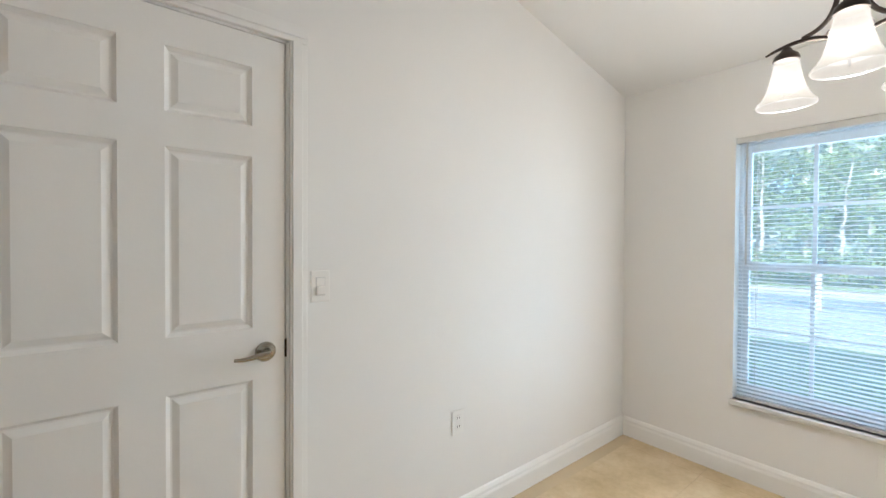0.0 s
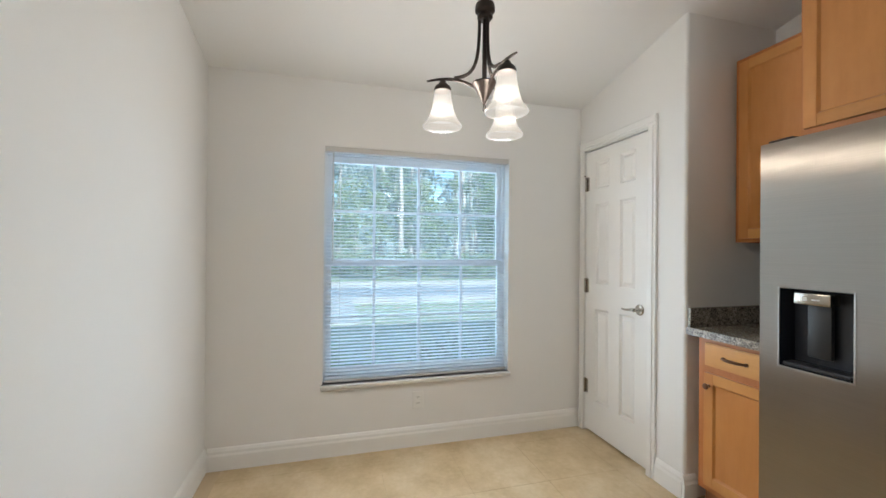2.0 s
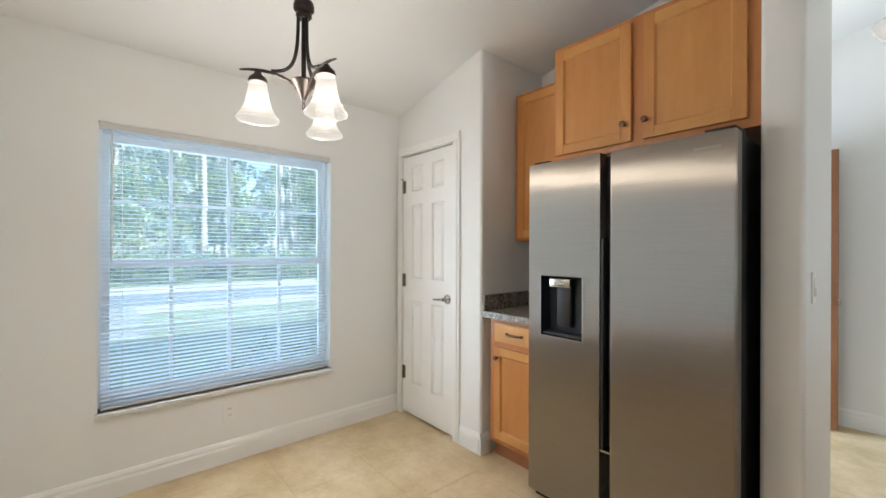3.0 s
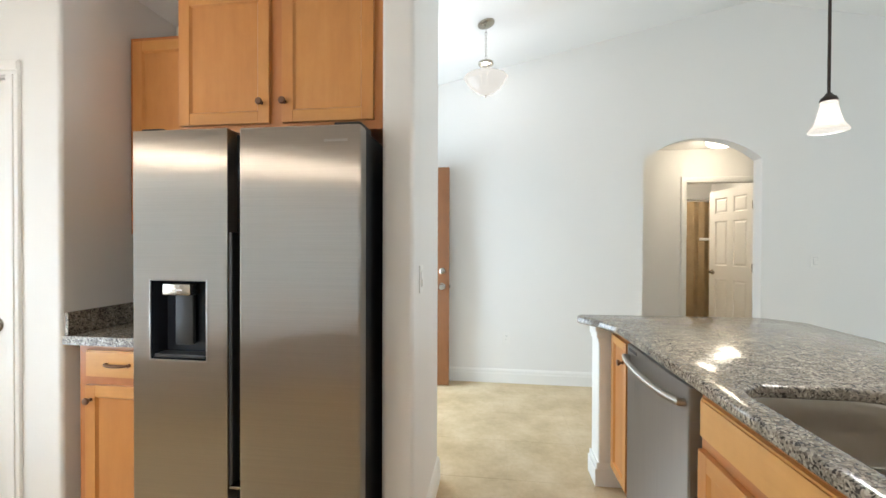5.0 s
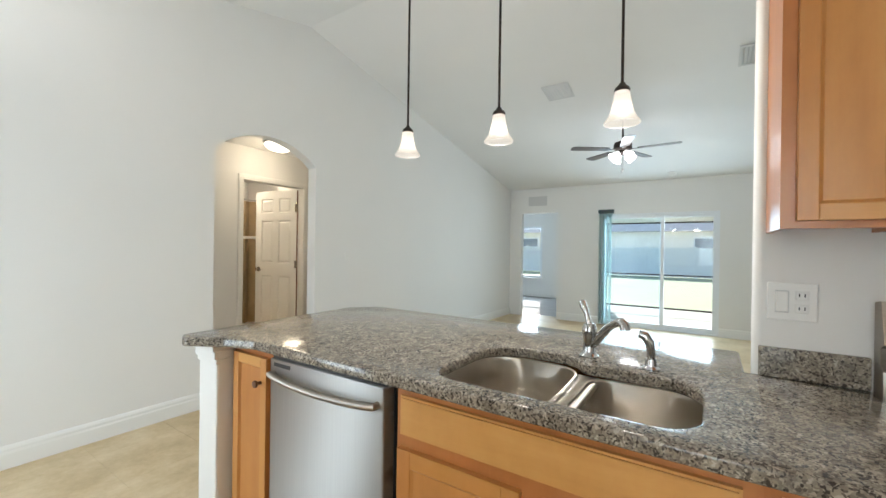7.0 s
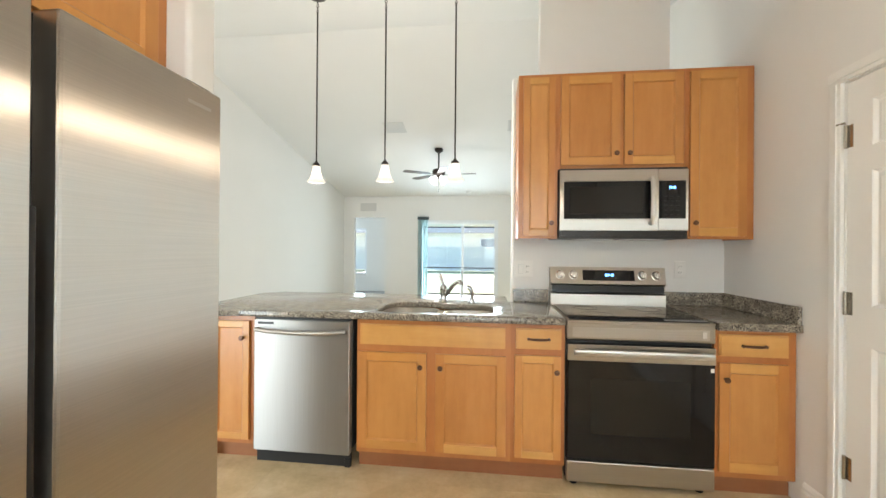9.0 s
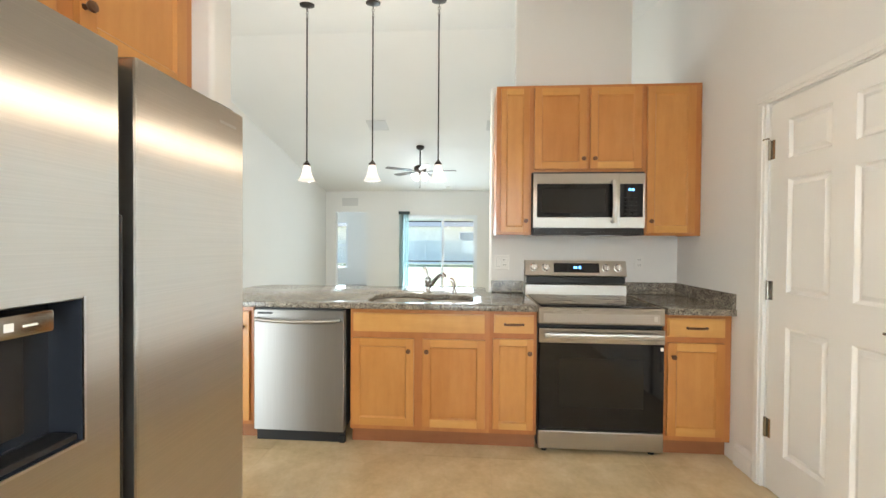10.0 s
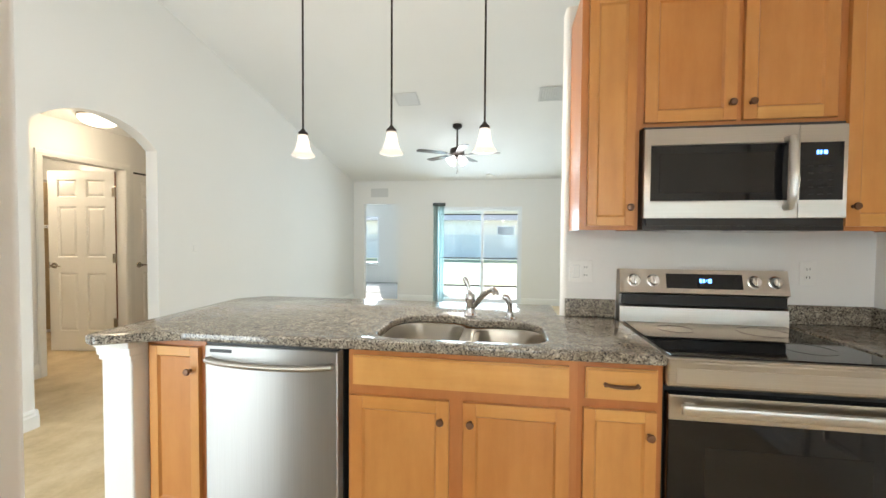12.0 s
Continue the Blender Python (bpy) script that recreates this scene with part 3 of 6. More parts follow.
# ---- trim ----
def baseboard_run(a, b, nrm):
    """A moulded skirting from a to b, standing off the wall along nrm."""
    a, b, nv = Vector((*a, 0)), Vector((*b, 0)), Vector((*nrm, 0))
    prof = [(0, 0), (0.016, 0), (0.016, 0.085), (0.012, 0.098), (0.012, 0.112), (0.006, 0.126), (0, 0.132)]
    bm = bmesh.new()
    r0 = [bm.verts.new(a + nv * d + Vector((0, 0, z))) for d, z in prof]
    r1 = [bm.verts.new(b + nv * d + Vector((0, 0, z))) for d, z in prof]
    k = len(prof)
    for i in range(k):
        bm.faces.new((r0[i], r0[(i + 1) % k], r1[(i + 1) % k], r1[i]))
    bm.faces.new(r0)
    bm.faces.new(r1[::-1])
    structure("baseboard", bm, M_TRIM, "white moulded baseboard along the wall", "baseboard")


baseboard_run((0.95, NORTH), (EAST, NORTH), (0, -1))
baseboard_run((EAST, NORTH - 0.016), (EAST, PANTRY_Y), (-1, 0))
baseboard_run((PANTRY_X + 0.005, PANTRY_Y), (2.46, PANTRY_Y), (0, 1))
baseboard_run((PANTRY_X, PANTRY_Y + 0.016), (PANTRY_X, PANTRY_Y - 0.07), (-1, 0))
baseboard_run((STUB0, STUBN + 0.016), (STUB0, BACK), (-1, 0))
baseboard_run((STUB0 + 0.004, STUBN), (STUB1, STUBN), (0, 1))
baseboard_run((ARCH1, SOUTH), (1.70, SOUTH), (0, 1))
baseboard_run((WEST, SOUTH), (ARCH0, SOUTH), (0, 1))
baseboard_run((ARCH1, SOUTH + 0.016), (ARCH1, SOUTH - 0.12), (-1, 0))
baseboard_run((ARCH0, SOUTH + 0.016), (ARCH0, SOUTH - 0.12), (1, 0))
baseboard_run((WEST, BO1), (WEST, SL0), (1, 0))
baseboard_run((WEST, SL1), (WEST, NORTH), (1, 0))
baseboard_run((-1.74, HALL_Y), (-0.5, HALL_Y), (0, 1))
baseboard_run((-0.02, NORTH), (-0.17, NORTH), (0, -1))


def casing_side(a, b, top):
    bm = B((a, b, -0.016, 0, 0, top, 0.003))
    return box(bm, a + (b - a) * 0.12, b - (b - a) * 0.3, -0.022, -0.012, 0, top, 0.003)


def casing_head(a, b, top):
    bm = B((a, b, -0.016, 0, top, top + 0.062, 0.003))
    return box(bm, a, b, -0.022, -0.012, top + 0.018, top + 0.055, 0.003)


def casing(parent, x0, x1, top, m, left=0.062, right=0.062):
    """A moulded door casing round an opening, one board a part, local front at y=0 facing -y."""
    for a, b in ((x0 - left, x0), (x1, x1 + right)):
        part("casing_side", casing_side(a, b, top), M_TRIM, parent, "white moulded casing board", m=m)
    part("casing_head", casing_head(x0 - left, x1 + right, top), M_TRIM, parent, "white moulded casing board", m=m)


def jamb(parent, *boards):
    for b in boards:
        part("jamb", B(b), M_TRIM, parent)


def lever(side):
    """A lever handle on a round rose; the lever points along side (-1: to -x)."""
    bm = bmesh.new()
    tip = Matrix.Rotation(radians(90), 4, "X")
    lathe(bm, [(0.001, 0), (0.033, 0), (0.034, 0.004), (0.030, 0.010), (0.016, 0.013), (0.012, 0.02), (0.012, 0.046), (0.001, 0.047)], 24, axis=tip)
    tube(bm, bez((0, -0.045, 0), (side * 0.03, -0.05, 0.004), (side * 0.06, -0.05, -0.010), (side * 0.105, -0.046, -0.004)), [0.011, 0.0105, 0.010, 0.0095, 0.009, 0.0085, 0.008, 0.0075, 0.007, 0.0068, 0.0065, 0.006, 0.005])
    return bm


def hinge():
    bm = B((-0.004, 0.030, -0.002, 0.001, -0.05, 0.05))
    tube(bm, [(0, -0.006, -0.052), (0, -0.006, 0.052)], 0.0075, 8)
    return bm


def six_panel(w, h, name, m, label, hinge_side, knob_z=0.975, hinges=True, cells=None, parent=None, foot=0.008):
    """A six-panel interior door. hinge_side: 0 at local x=0, 1 at local x=w."""
    if parent is None:
        ob = thing(name, m, label, "door")
        ob["kind"] = "structure"
    else:
        ob = parent
    pw = (w - 3 * 0.108) / 2
    cols = [(0.108, 0.108 + pw), (w - 0.108 - pw, w - 0.108)]
    rows = [(0.225, 0.885), (1.06, 1.632), (1.735, 1.93)]
    cells = cells or [(a, b, c, d) for a, b in cols for c, d in rows]
    part("door_slab", panelled(w, h, 0.035, cells, [(0.002, -0.004), (0.014, -0.010), (0.007, 0.0), (0.026, 0.010)], z0=foot), M_DOOR, ob)
    hx = w - 0.065 if hinge_side == 0 else 0.065
    part("door_handle", lever(-1 if hinge_side == 0 else 1), M_NICKEL, ob, "satin nickel lever handle", True, pose(hx, 0, knob_z))
    ex = w if hinge_side == 0 else 0.0
    part("strike_plate", B((ex - 0.001, ex + 0.006, -0.004, 0.012, knob_z - 0.03, knob_z + 0.035, 0.002)), M_BRONZE if hinge_side == 0 else M_NICKEL, ob)
    if hinges:
        me = None
        for z in (0.33, 1.06, 1.80):
            o = part("hinge", me or hinge(), M_NICKEL, ob, "", True, pose(0 if hinge_side == 0 else w, -0.001, z, 0, 0, 0 if hinge_side == 0 else 180))
            me = o.data
        part("hinge_stop", tube(bmesh.new(), [(0, -0.01, 1.855), (0, -0.012, 1.862), (-0.035 if hinge_side == 0 else 0.035, -0.02, 1.862)], 0.005, 8), M_NICKEL, ob, "", False, pose(0 if hinge_side == 0 else w, 0, 0))
    return ob


# north door (closed), local frame faces -y
nd = six_panel(0.815, 2.03, "door_north", pose(0.06, NORTH + 0.004, 0), "closed white six-panel door with a satin nickel lever", 0, cells=[(a, b, c, d) for a, b in ((0.118, 0.36), (0.47, 0.71)) for c, d in ((0.22, 0.877), (1.052, 1.624), (1.727, 1.922))])
casing(nd, -0.012, 0.827, 2.047, pose(0, -0.004, 0))
jamb(nd, (-0.015, -0.003, 0.0, 0.10, 0, 2.045), (0.818, 0.829, 0.0, 0.10, 0, 2.045), (-0.003, 0.818, 0.0, 0.10, 2.041, 2.05), (-0.003, 0.818, 0.042, 0.055, 0, 2.04))

# pantry door (closed), faces +y: local x runs to -x
pdm = pose(3.135, PANTRY_Y - 0.004, 0, 0, 0, 180)
pd = six_panel(0.60, 2.013, "door_pantry", pdm, "closed white six-panel pantry door with three hinges", 0, knob_z=0.955, foot=0.018)
casing(pd, -0.008, 0.608, 2.047, pose(0, -0.004, 0), left=0.045)
jamb(pd, (-0.010, -0.003, 0.0, 0.10, 0, 2.045), (0.603, 0.614, 0.0, 0.10, 0, 2.045), (-0.003, 0.603, 0.0, 0.10, 2.043, 2.05))

# front door, standing open along the south wall
fd = thing("front_door", pose(0.835, -2.565, 0), "brown front door standing open along the foyer wall", "door")
fd["kind"] = "structure"
part("door_slab", panelled(0.91, 2.03, 0.044, [(0.12, 0.40, 0.25, 0.85), (0.51, 0.79, 0.25, 0.85), (0.12, 0.40, 1.0, 1.88), (0.51, 0.79, 1.0, 1.88)], [(0.02, -0.006), (0.03, 0.004)], z0=0.01), M_BROWN, fd, "", False, pose(0.91, -0.0, 0, 0, 0, 180) @ pose(0, -0.044, 0))
kn = lathe(bmesh.new(), [(0.001, 0), (0.033, 0), (0.033, 0.006), (0.013, 0.012), (0.012, 0.03), (0.026, 0.04), (0.030, 0.052), (0.024, 0.066), (0.001, 0.07)], 20, axis=Matrix.Rotation(radians(-90), 4, "X"))
part("knob", kn, M_NICKEL, fd, "satin nickel knob", True, pose(0.062, 0.044, 0.93))
kn = lathe(bmesh.new(), [(0.001, 0), (0.030, 0), (0.029, 0.012), (0.022, 0.018), (0.001, 0.02)], 20, axis=Matrix.Rotation(radians(-90), 4, "X"))
part("deadbolt", kn, M_NICKEL, fd, "satin nickel deadbolt", True, pose(0.062, 0.044, 1.075))
part("latch", B((-0.012, 0.002, 0.012, 0.032, 0.915, 0.945, 0.003)), M_NICKEL, fd)

# hall doors
BATH = 82.0
hd = thing("door_bathroom", pose(-2.56 + 0.76 * math.cos(radians(BATH)), HALL_Y - 0.10 - 0.76 * math.sin(radians(BATH)), 0, 0, 0, 180 - BATH), "white six-panel bathroom door standing open", "door")
hd["kind"] = "structure"
six_panel(0.76, 2.03, "", None, "", 1, parent=hd)
tr = thing("trim_bathroom_door", pose(-1.78, HALL_Y, 0, 0, 0, 180), "white casing round the bathroom doorway", "trim")
tr["kind"] = "structure"
casing(tr, 0, 0.80, 2.05, pose(0, 0, 0))
cd = six_panel(0.74, 2.02, "door_closet", pose(-2.71, HALL_Y - 0.02, 0, 0, 0, 180), "closed white six-panel hall closet door", 1, hinges=False)
# the shade in the gap over the door is put in as a black strip
part("track", B((0.0, 0.74, 0.004, 0.05, 2.0295, 2.048)), M_BLACK, cd, "black strip put in for the dark gap over the door")
# unseen walls behind the closed door, added to stop sky light leaking in
structure("wall_closet", B((-3.58, -2.66, HALL_Y - 0.66, HALL_Y - 0.60, 0, HALL_TOP), (-3.58, -3.52, HALL_Y - 0.60, HALL_Y - 0.12, 0, HALL_TOP), (-2.72, -2.66, HALL_Y - 0.60, HALL_Y - 0.12, 0, HALL_TOP)), M_WALL, "unseen closet walls added to keep sky light out", "wall")
part("bare_edge", B((0.7602, 0.7625, 0.003, 0.032, 0.012, 2.03)), M_BROWN, hd, "unpainted brown hinge edge")


# ---- kitchen cabinets ----
def knob_mesh():
    return lathe(bmesh.new(), [(0.001, 0), (0.008, 0), (0.0065, 0.004), (0.0055, 0.012), (0.013, 0.018), (0.0155, 0.023), (0.013, 0.029), (0.001, 0.031)], 16, axis=Matrix.Rotation(radians(90), 4, "X"))


KNOB = finish("knob", knob_mesh(), M_KNOB, True)
PULL = finish("pull", tube(tube(tube(bmesh.new(), bez((-0.055, -0.004, 0), (-0.05, -0.034, 0.002), (0.05, -0.034, 0.002), (0.055, -0.004, 0), 16), [0.0045 + 0.0028 * math.sin(math.pi * i / 16) for i in range(17)]), [(-0.055, 0.0, 0), (-0.055, -0.01, 0)], 0.008), [(0.055, 0.0, 0), (0.055, -0.01, 0)], 0.008), M_KNOB, True)


def shaker(parent, x0, x1, z0, z1, knob=None, pull=False, name="door", flat=False):
    """A cabinet door or drawer front in front of the face frame, 20 mm proud."""
    w, h = x1 - x0, z1 - z0
    d = 0.040 if w < 0.26 else 0.050
    if flat:
        bm = panelled(w, h, 0.019, [], [])
        bmesh.ops.bevel(bm, geom=[e for e in bm.edges if all(abs(v.co.y) < 1e-5 for v in e.verts)], offset=0.006, segments=2, affect="EDGES")
        door = part(name, bm, M_MAPLE_H, parent, m=pose(x0, -0.020, z0))
    else:
        bm = panelled(w, h, 0.017, [(d, w - d, d, h - d)], [(0.001, -0.001), (0.009, -0.007), (0.002, -0.0005)])
        door = part(name, bm, M_MAPLE, parent, m=pose(x0, -0.018, z0))
        stile = finish("stile", B((0.0, d, -0.002, 0.004, 0.0, h, 0.0018)), M_MAPLE)
        rail = finish("rail", B((d + 0.0003, w - d - 0.0003, -0.002, 0.004, 0.0, d, 0.0018)), M_MAPLE_H)
        for x in (0.0, w - d):
            part("stile", stile, None, door, m=pose(x, 0, 0))
        for z in (0.0, h - d):
            part("rail", rail, None, door, m=pose(0, 0, z))
    if knob:
        kx, kz = knob
        part("knob", KNOB, None, door, "dark bronze knob", m=pose(kx - x0, -0.002, kz - z0))
    if pull:
        part("pull", PULL, None, door, "dark bronze bar pull", m=pose(w / 2, 0, h / 2))
    return door


def face_frame(w, z0, z1, opens, depth=0.019):
    """The cabinet's front frame as one board with openings cut, front at y=0."""
    bm = bmesh.new()
    xs = sorted({0.0, w, *[o[0] for o in opens], *[o[1] for o in opens]})
    zs = sorted({z0, z1, *[o[2] for o in opens], *[o[3] for o in opens]})
    for xa, xb in zip(xs, xs[1:]):
        za = None
        for a, b in zip(zs, zs[1:]):
            cx, cz = (xa + xb) / 2, (a + b) / 2
            hole = any(o[0] < cx < o[1] and o[2] < cz < o[3] for o in opens)
            if not hole:
                za = a if za is None else za
            if (hole or b == zs[-1]) and za is not None:
                box(bm, xa, xb, 0, depth, za, a if hole else b)
                za = None
    return bm


def base_cabinet(m, w, label, doors, drawers=(), depth=0.60, left_panel=True):
    """A base cabinet unit: 0.1 m toe kick, box to 0.875 m; doors and drawers are (x0, x1, z0, z1, knob)."""
    ob = thing("base_cabinet", m, label, "cabinet", "kitchen base cabinets")
    part("body", B((0.0, 0.016, 0.02, depth, 0.10, 0.875), (w - 0.016, w, 0.02, depth, 0.10, 0.875), (0.0, 0.016, 0.062, depth, 0.0, 0.10), (w - 0.016, w, 0.062, depth, 0.0, 0.10), (0.016, w - 0.016, 0.02, depth, 0.10, 0.116), (0.016, w - 0.016, depth - 0.01, depth, 0.116, 0.875)), M_MAPLE_D, ob)
    opens = [(d[0] + 0.012, d[1] - 0.012, d[2] + 0.012, d[3] - 0.012) for d in (*doors, *drawers)]
    part("face_frame", face_frame(w, 0.10, 0.875, opens), M_MAPLE_D, ob)
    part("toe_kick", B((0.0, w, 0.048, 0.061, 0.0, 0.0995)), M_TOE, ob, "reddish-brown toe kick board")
    for x0, x1, z0, z1, k in doors:
        shaker(ob, x0, x1, z0, z1, k)
    for x0, x1, z0, z1, k in drawers:
        shaker(ob, x0, x1, z0, z1, None, k, "drawer_front", True)
    return ob


def west(y):
    return pose(FACE, y, 0, 0, 0, 90)


base_cabinet(west(-1.085), 0.285, "narrow maple base cabinet with one shaker door", [(0.022, 0.262, 0.13, 0.845, (0.225, 0.745))])
base_cabinet(west(-0.155), 0.89, "maple sink base cabinet with two shaker doors", [(0.014, 0.412, 0.132, 0.690, (0.380, 0.615)), (0.466, 0.862, 0.132, 0.690, (0.495, 0.615))], [(0.022, 0.858, 0.732, 0.850, False)])
base_cabinet(west(0.735), 0.293, "narrow maple base cabinet with drawer and door", [(0.02, 0.270, 0.135, 0.702, (0.245, 0.620))], [(0.026, 0.272, 0.738, 0.852, True)])
base_cabinet(west(1.793), 0.394, "maple base cabinet with drawer beside the range", [(0.018, 0.350, 0.135, 0.702, (0.045, 0.620))], [(0.018, 0.350, 0.738, 0.852, True)])
base_cabinet(pose(2.225, -0.365, 0, 0, 0, 180), 0.39, "maple base cabinet with drawer beside the refrigerator", [(0.045, 0.37, 0.135, 0.702, (0.075, 0.64))], [(0.045, 0.37, 0.738, 0.852, True)], depth=0.585)


def wall_cabinet(m, w, z0, z1, doors, label, depth=0.305, name="wall_cabinet"):
    ob = thing(name, m @ pose(0, 0, z0), label, "cabinet", "kitchen wall cabinets")
    h = z1 - z0
    part("body", B((0.0, 0.013, 0.019, depth, 0.0, h), (w - 0.013, w, 0.019, depth, 0.0, h), (0.013, w - 0.013, 0.019, depth, 0.012, 0.025), (0.013, w - 0.013, 0.019, depth, h - 0.013, h), (0.013, w - 0.013, depth - 0.008, depth, 0.025, h - 0.013)), M_MAPLE_D, ob)
    part("face_frame", face_frame(w, 0.0, h, [(d[0] + 0.012, d[1] - 0.012, d[2] + 0.012 - z0, d[3] - 0.012 - z0) for d in doors]), M_MAPLE_D, ob)
    for x0, x1, a, b, k in doors:
        shaker(ob, x0, x1, a - z0, b - z0, (k[0], k[1] - z0))
    return ob


WC = WALLX + 0.307


def westw(y):
    return pose(WC, y, 0, 0, 0, 90)


wall_cabinet(westw(0.79), 0.247, 1.36, 2.41, [(0.03, 0.228, 1.378, 2.385, (0.206, 1.458))], "tall narrow maple wall cabinet with one door")
wall_cabinet(westw(1.037), 0.757, 1.800, 2.41, [(0.016, 0.375, 1.822, 2.385, (0.350, 1.890)), (0.400, 0.745, 1.822, 2.385, (0.427, 1.890))], "maple wall cabinet with two doors over the microwave")
wall_cabinet(westw(1.796), 0.392, 1.36, 2.41, [(0.026, 0.345, 1.378, 2.385, (0.05, 1.458))], "tall maple wall cabinet with one door")
wall_cabinet(pose(2.262, -0.655, 0, 0, 0, 180), 0.42, 1.365, 2.36, [(0.03, 0.39, 1.385, 2.335, (0.36, 1.46))], "dark-lit maple wall cabinet in the pantry corner")
wall_cabinet(pose(1.806, -0.435, 0, 0, 0, 180), 0.944, 1.795, 2.43, [(0.018, 0.437, 1.830, 2.40, (0.405, 1.915)), (0.495, 0.893, 1.830, 2.40, (0.508, 1.915))], "deep maple cabinet with two doors above the refrigerator", depth=0.50)


# ---- counters ----
def slab_edges(bm, r=0.012):
    es = [e for e in bm.edges if len(e.link_faces) == 2 and abs(e.calc_face_angle(0) - math.pi / 2) < 0.3 and abs(e.verts[0].co.z - e.verts[1].co.z) < 1e-5]
    bmesh.ops.bevel(bm, geom=es, offset=r, segments=3, profile=0.5, affect="EDGES")


def sink_outline():
    """The cutout: two rounded bowls side by side, the rear edge dipping between them."""
    return rounded([(-0.262, -0.075), (-0.262, 0.635), (-0.655, 0.635), (-0.655, 0.30), (-0.735, 0.235), (-0.735, -0.075)], [0.10, 0.10, 0.12, 0.05, 0.10, 0.15], 8)


CT0, CT1 = 0.877, 0.915
outer = rounded([(-0.185, 1.029), (WALLX + 0.002, 1.029), (WALLX + 0.002, 0.743), (-1.20, 0.743), (-1.20, -1.13), (-1.06, -1.265), (-0.075, -1.235), (-0.045, -1.165), (-0.135, -1.02), (-0.185, -0.88)], [0.01, 0, 0, 0.02, 0.05, 0.05, 0.03, 0.04, 0.10, 0.12], 5)


def slab_with_hole(outline, hole, z0, z1):
    bm = bmesh.new()
    loops = []
    for pts in (outline, hole):
        vs = [bm.verts.new((p[0], p[1], z1)) for p in pts]
        loops.append([bm.edges.new((vs[i], vs[(i + 1) % len(vs)])) for i in range(len(vs))])
    bmesh.ops.triangle_fill(bm, edges=[e for lp in loops for e in lp], use_beauty=True)
    for f in bm.faces:
        if f.normal.z < 0:
            f.normal_flip()
    ex = bmesh.ops.extrude_face_region(bm, geom=bm.faces[:])["geom"]
    bmesh.ops.translate(bm, verts=[v for v in ex if isinstance(v, bmesh.types.BMVert)], vec=(0, 0, z0 - z1))
    bmesh.ops.recalc_face_normals(bm, faces=bm.faces[:])
    rim = [e for e in bm.edges if len(e.link_faces) == 2 and e.calc_face_angle(0) > 1.0 and abs(e.verts[0].co.z - e.verts[1].co.z) < 1e-6]
    bmesh.ops.bevel(bm, geom=rim, offset=0.009, segments=3, profile=0.5, affect="EDGES")
    return bm


ct = thing("peninsula_countertop", pose(-0.6, -0.1, CT0), "polished grey speckled granite peninsula countertop with a sink cutout", "countertop")
bm = slab_with_hole(outer, sink_outline(), CT0, CT1)
bmesh.ops.translate(bm, verts=bm.verts[:], vec=(0.6, 0.1, -CT0))
part("slab", bm, M_GRANITE, ct, "", True)
part("backsplash", B((WALLX + 0.602, WALLX + 0.620, 0.875, 1.125, CT1 - CT0 + 0.0005, CT1 - CT0 + 0.092, 0.003)), M_GRANITE, ct)
ct2 = thing("corner_countertop", pose(-0.5, 2.0, CT0), "granite countertop with backsplash in the range corner", "countertop")
bm = bmesh.new()
prism(bm, rect(WALLX + 0.502, 0.322, -0.207, 0.188), 0, CT1 - CT0)
slab_edges(bm, 0.009)
part("slab", bm, M_GRANITE, ct2)
part("backsplash", B((WALLX + 0.502, WALLX + 0.520, -0.205, 0.168, CT1 - CT0 + 0.0005, CT1 - CT0 + 0.092, 0.003)), M_GRANITE, ct2)
part("side_splash", B((WALLX + 0.502, 0.315, 0.169, 0.1885, CT1 - CT0 + 0.0005, CT1 - CT0 + 0.092, 0.003)), M_GRANITE, ct2)
ct3 = thing("side_countertop", pose(2.04, -0.66, CT0), "granite countertop with backsplash beside the refrigerator", "countertop")
bm = bmesh.new()
prism(bm, rect(-0.215, 0.233, -0.296, 0.33), 0, CT1 - CT0)
slab_edges(bm, 0.009)
part("slab", bm, M_GRANITE, ct3)
part("backsplash", B((-0.21, 0.214, -0.297, -0.279, CT1 - CT0 + 0.0005, CT1 - CT0 + 0.1, 0.003)), M_GRANITE, ct3)
part("side_splash", B((0.215, 0.233, -0.297, 0.32, CT1 - CT0 + 0.0005, CT1 - CT0 + 0.1, 0.003)), M_GRANITE, ct3)

# end post of the peninsula
post = thing("peninsula_post", pose(-0.23, -1.20, 0), "white square post with cap and base under the counter end", "post")
part("shaft", B((-0.60, 0.082, -0.040, 0.112, 0.0, 0.80, 0.010)), M_TRIM, post)
bm = bmesh.new()
for e, z0, z1 in ((0.006, 0.79, 0.812), (0.012, 0.812, 0.845), (0.019, 0.845, 0.8735)):
    box(bm, -0.598, 0.082 + e, -0.040 - e, 0.1142 + e * 0.03, z0, z1, 0.004)
part("capital", bm, M_TRIM, post)
part("base", B((-0.598, 0.098, -0.056, 0.1145, 0, 0.098, 0.003), (-0.598, 0.091, -0.049, 0.1138, 0.098, 0.130, 0.002)), M_TRIM, post)


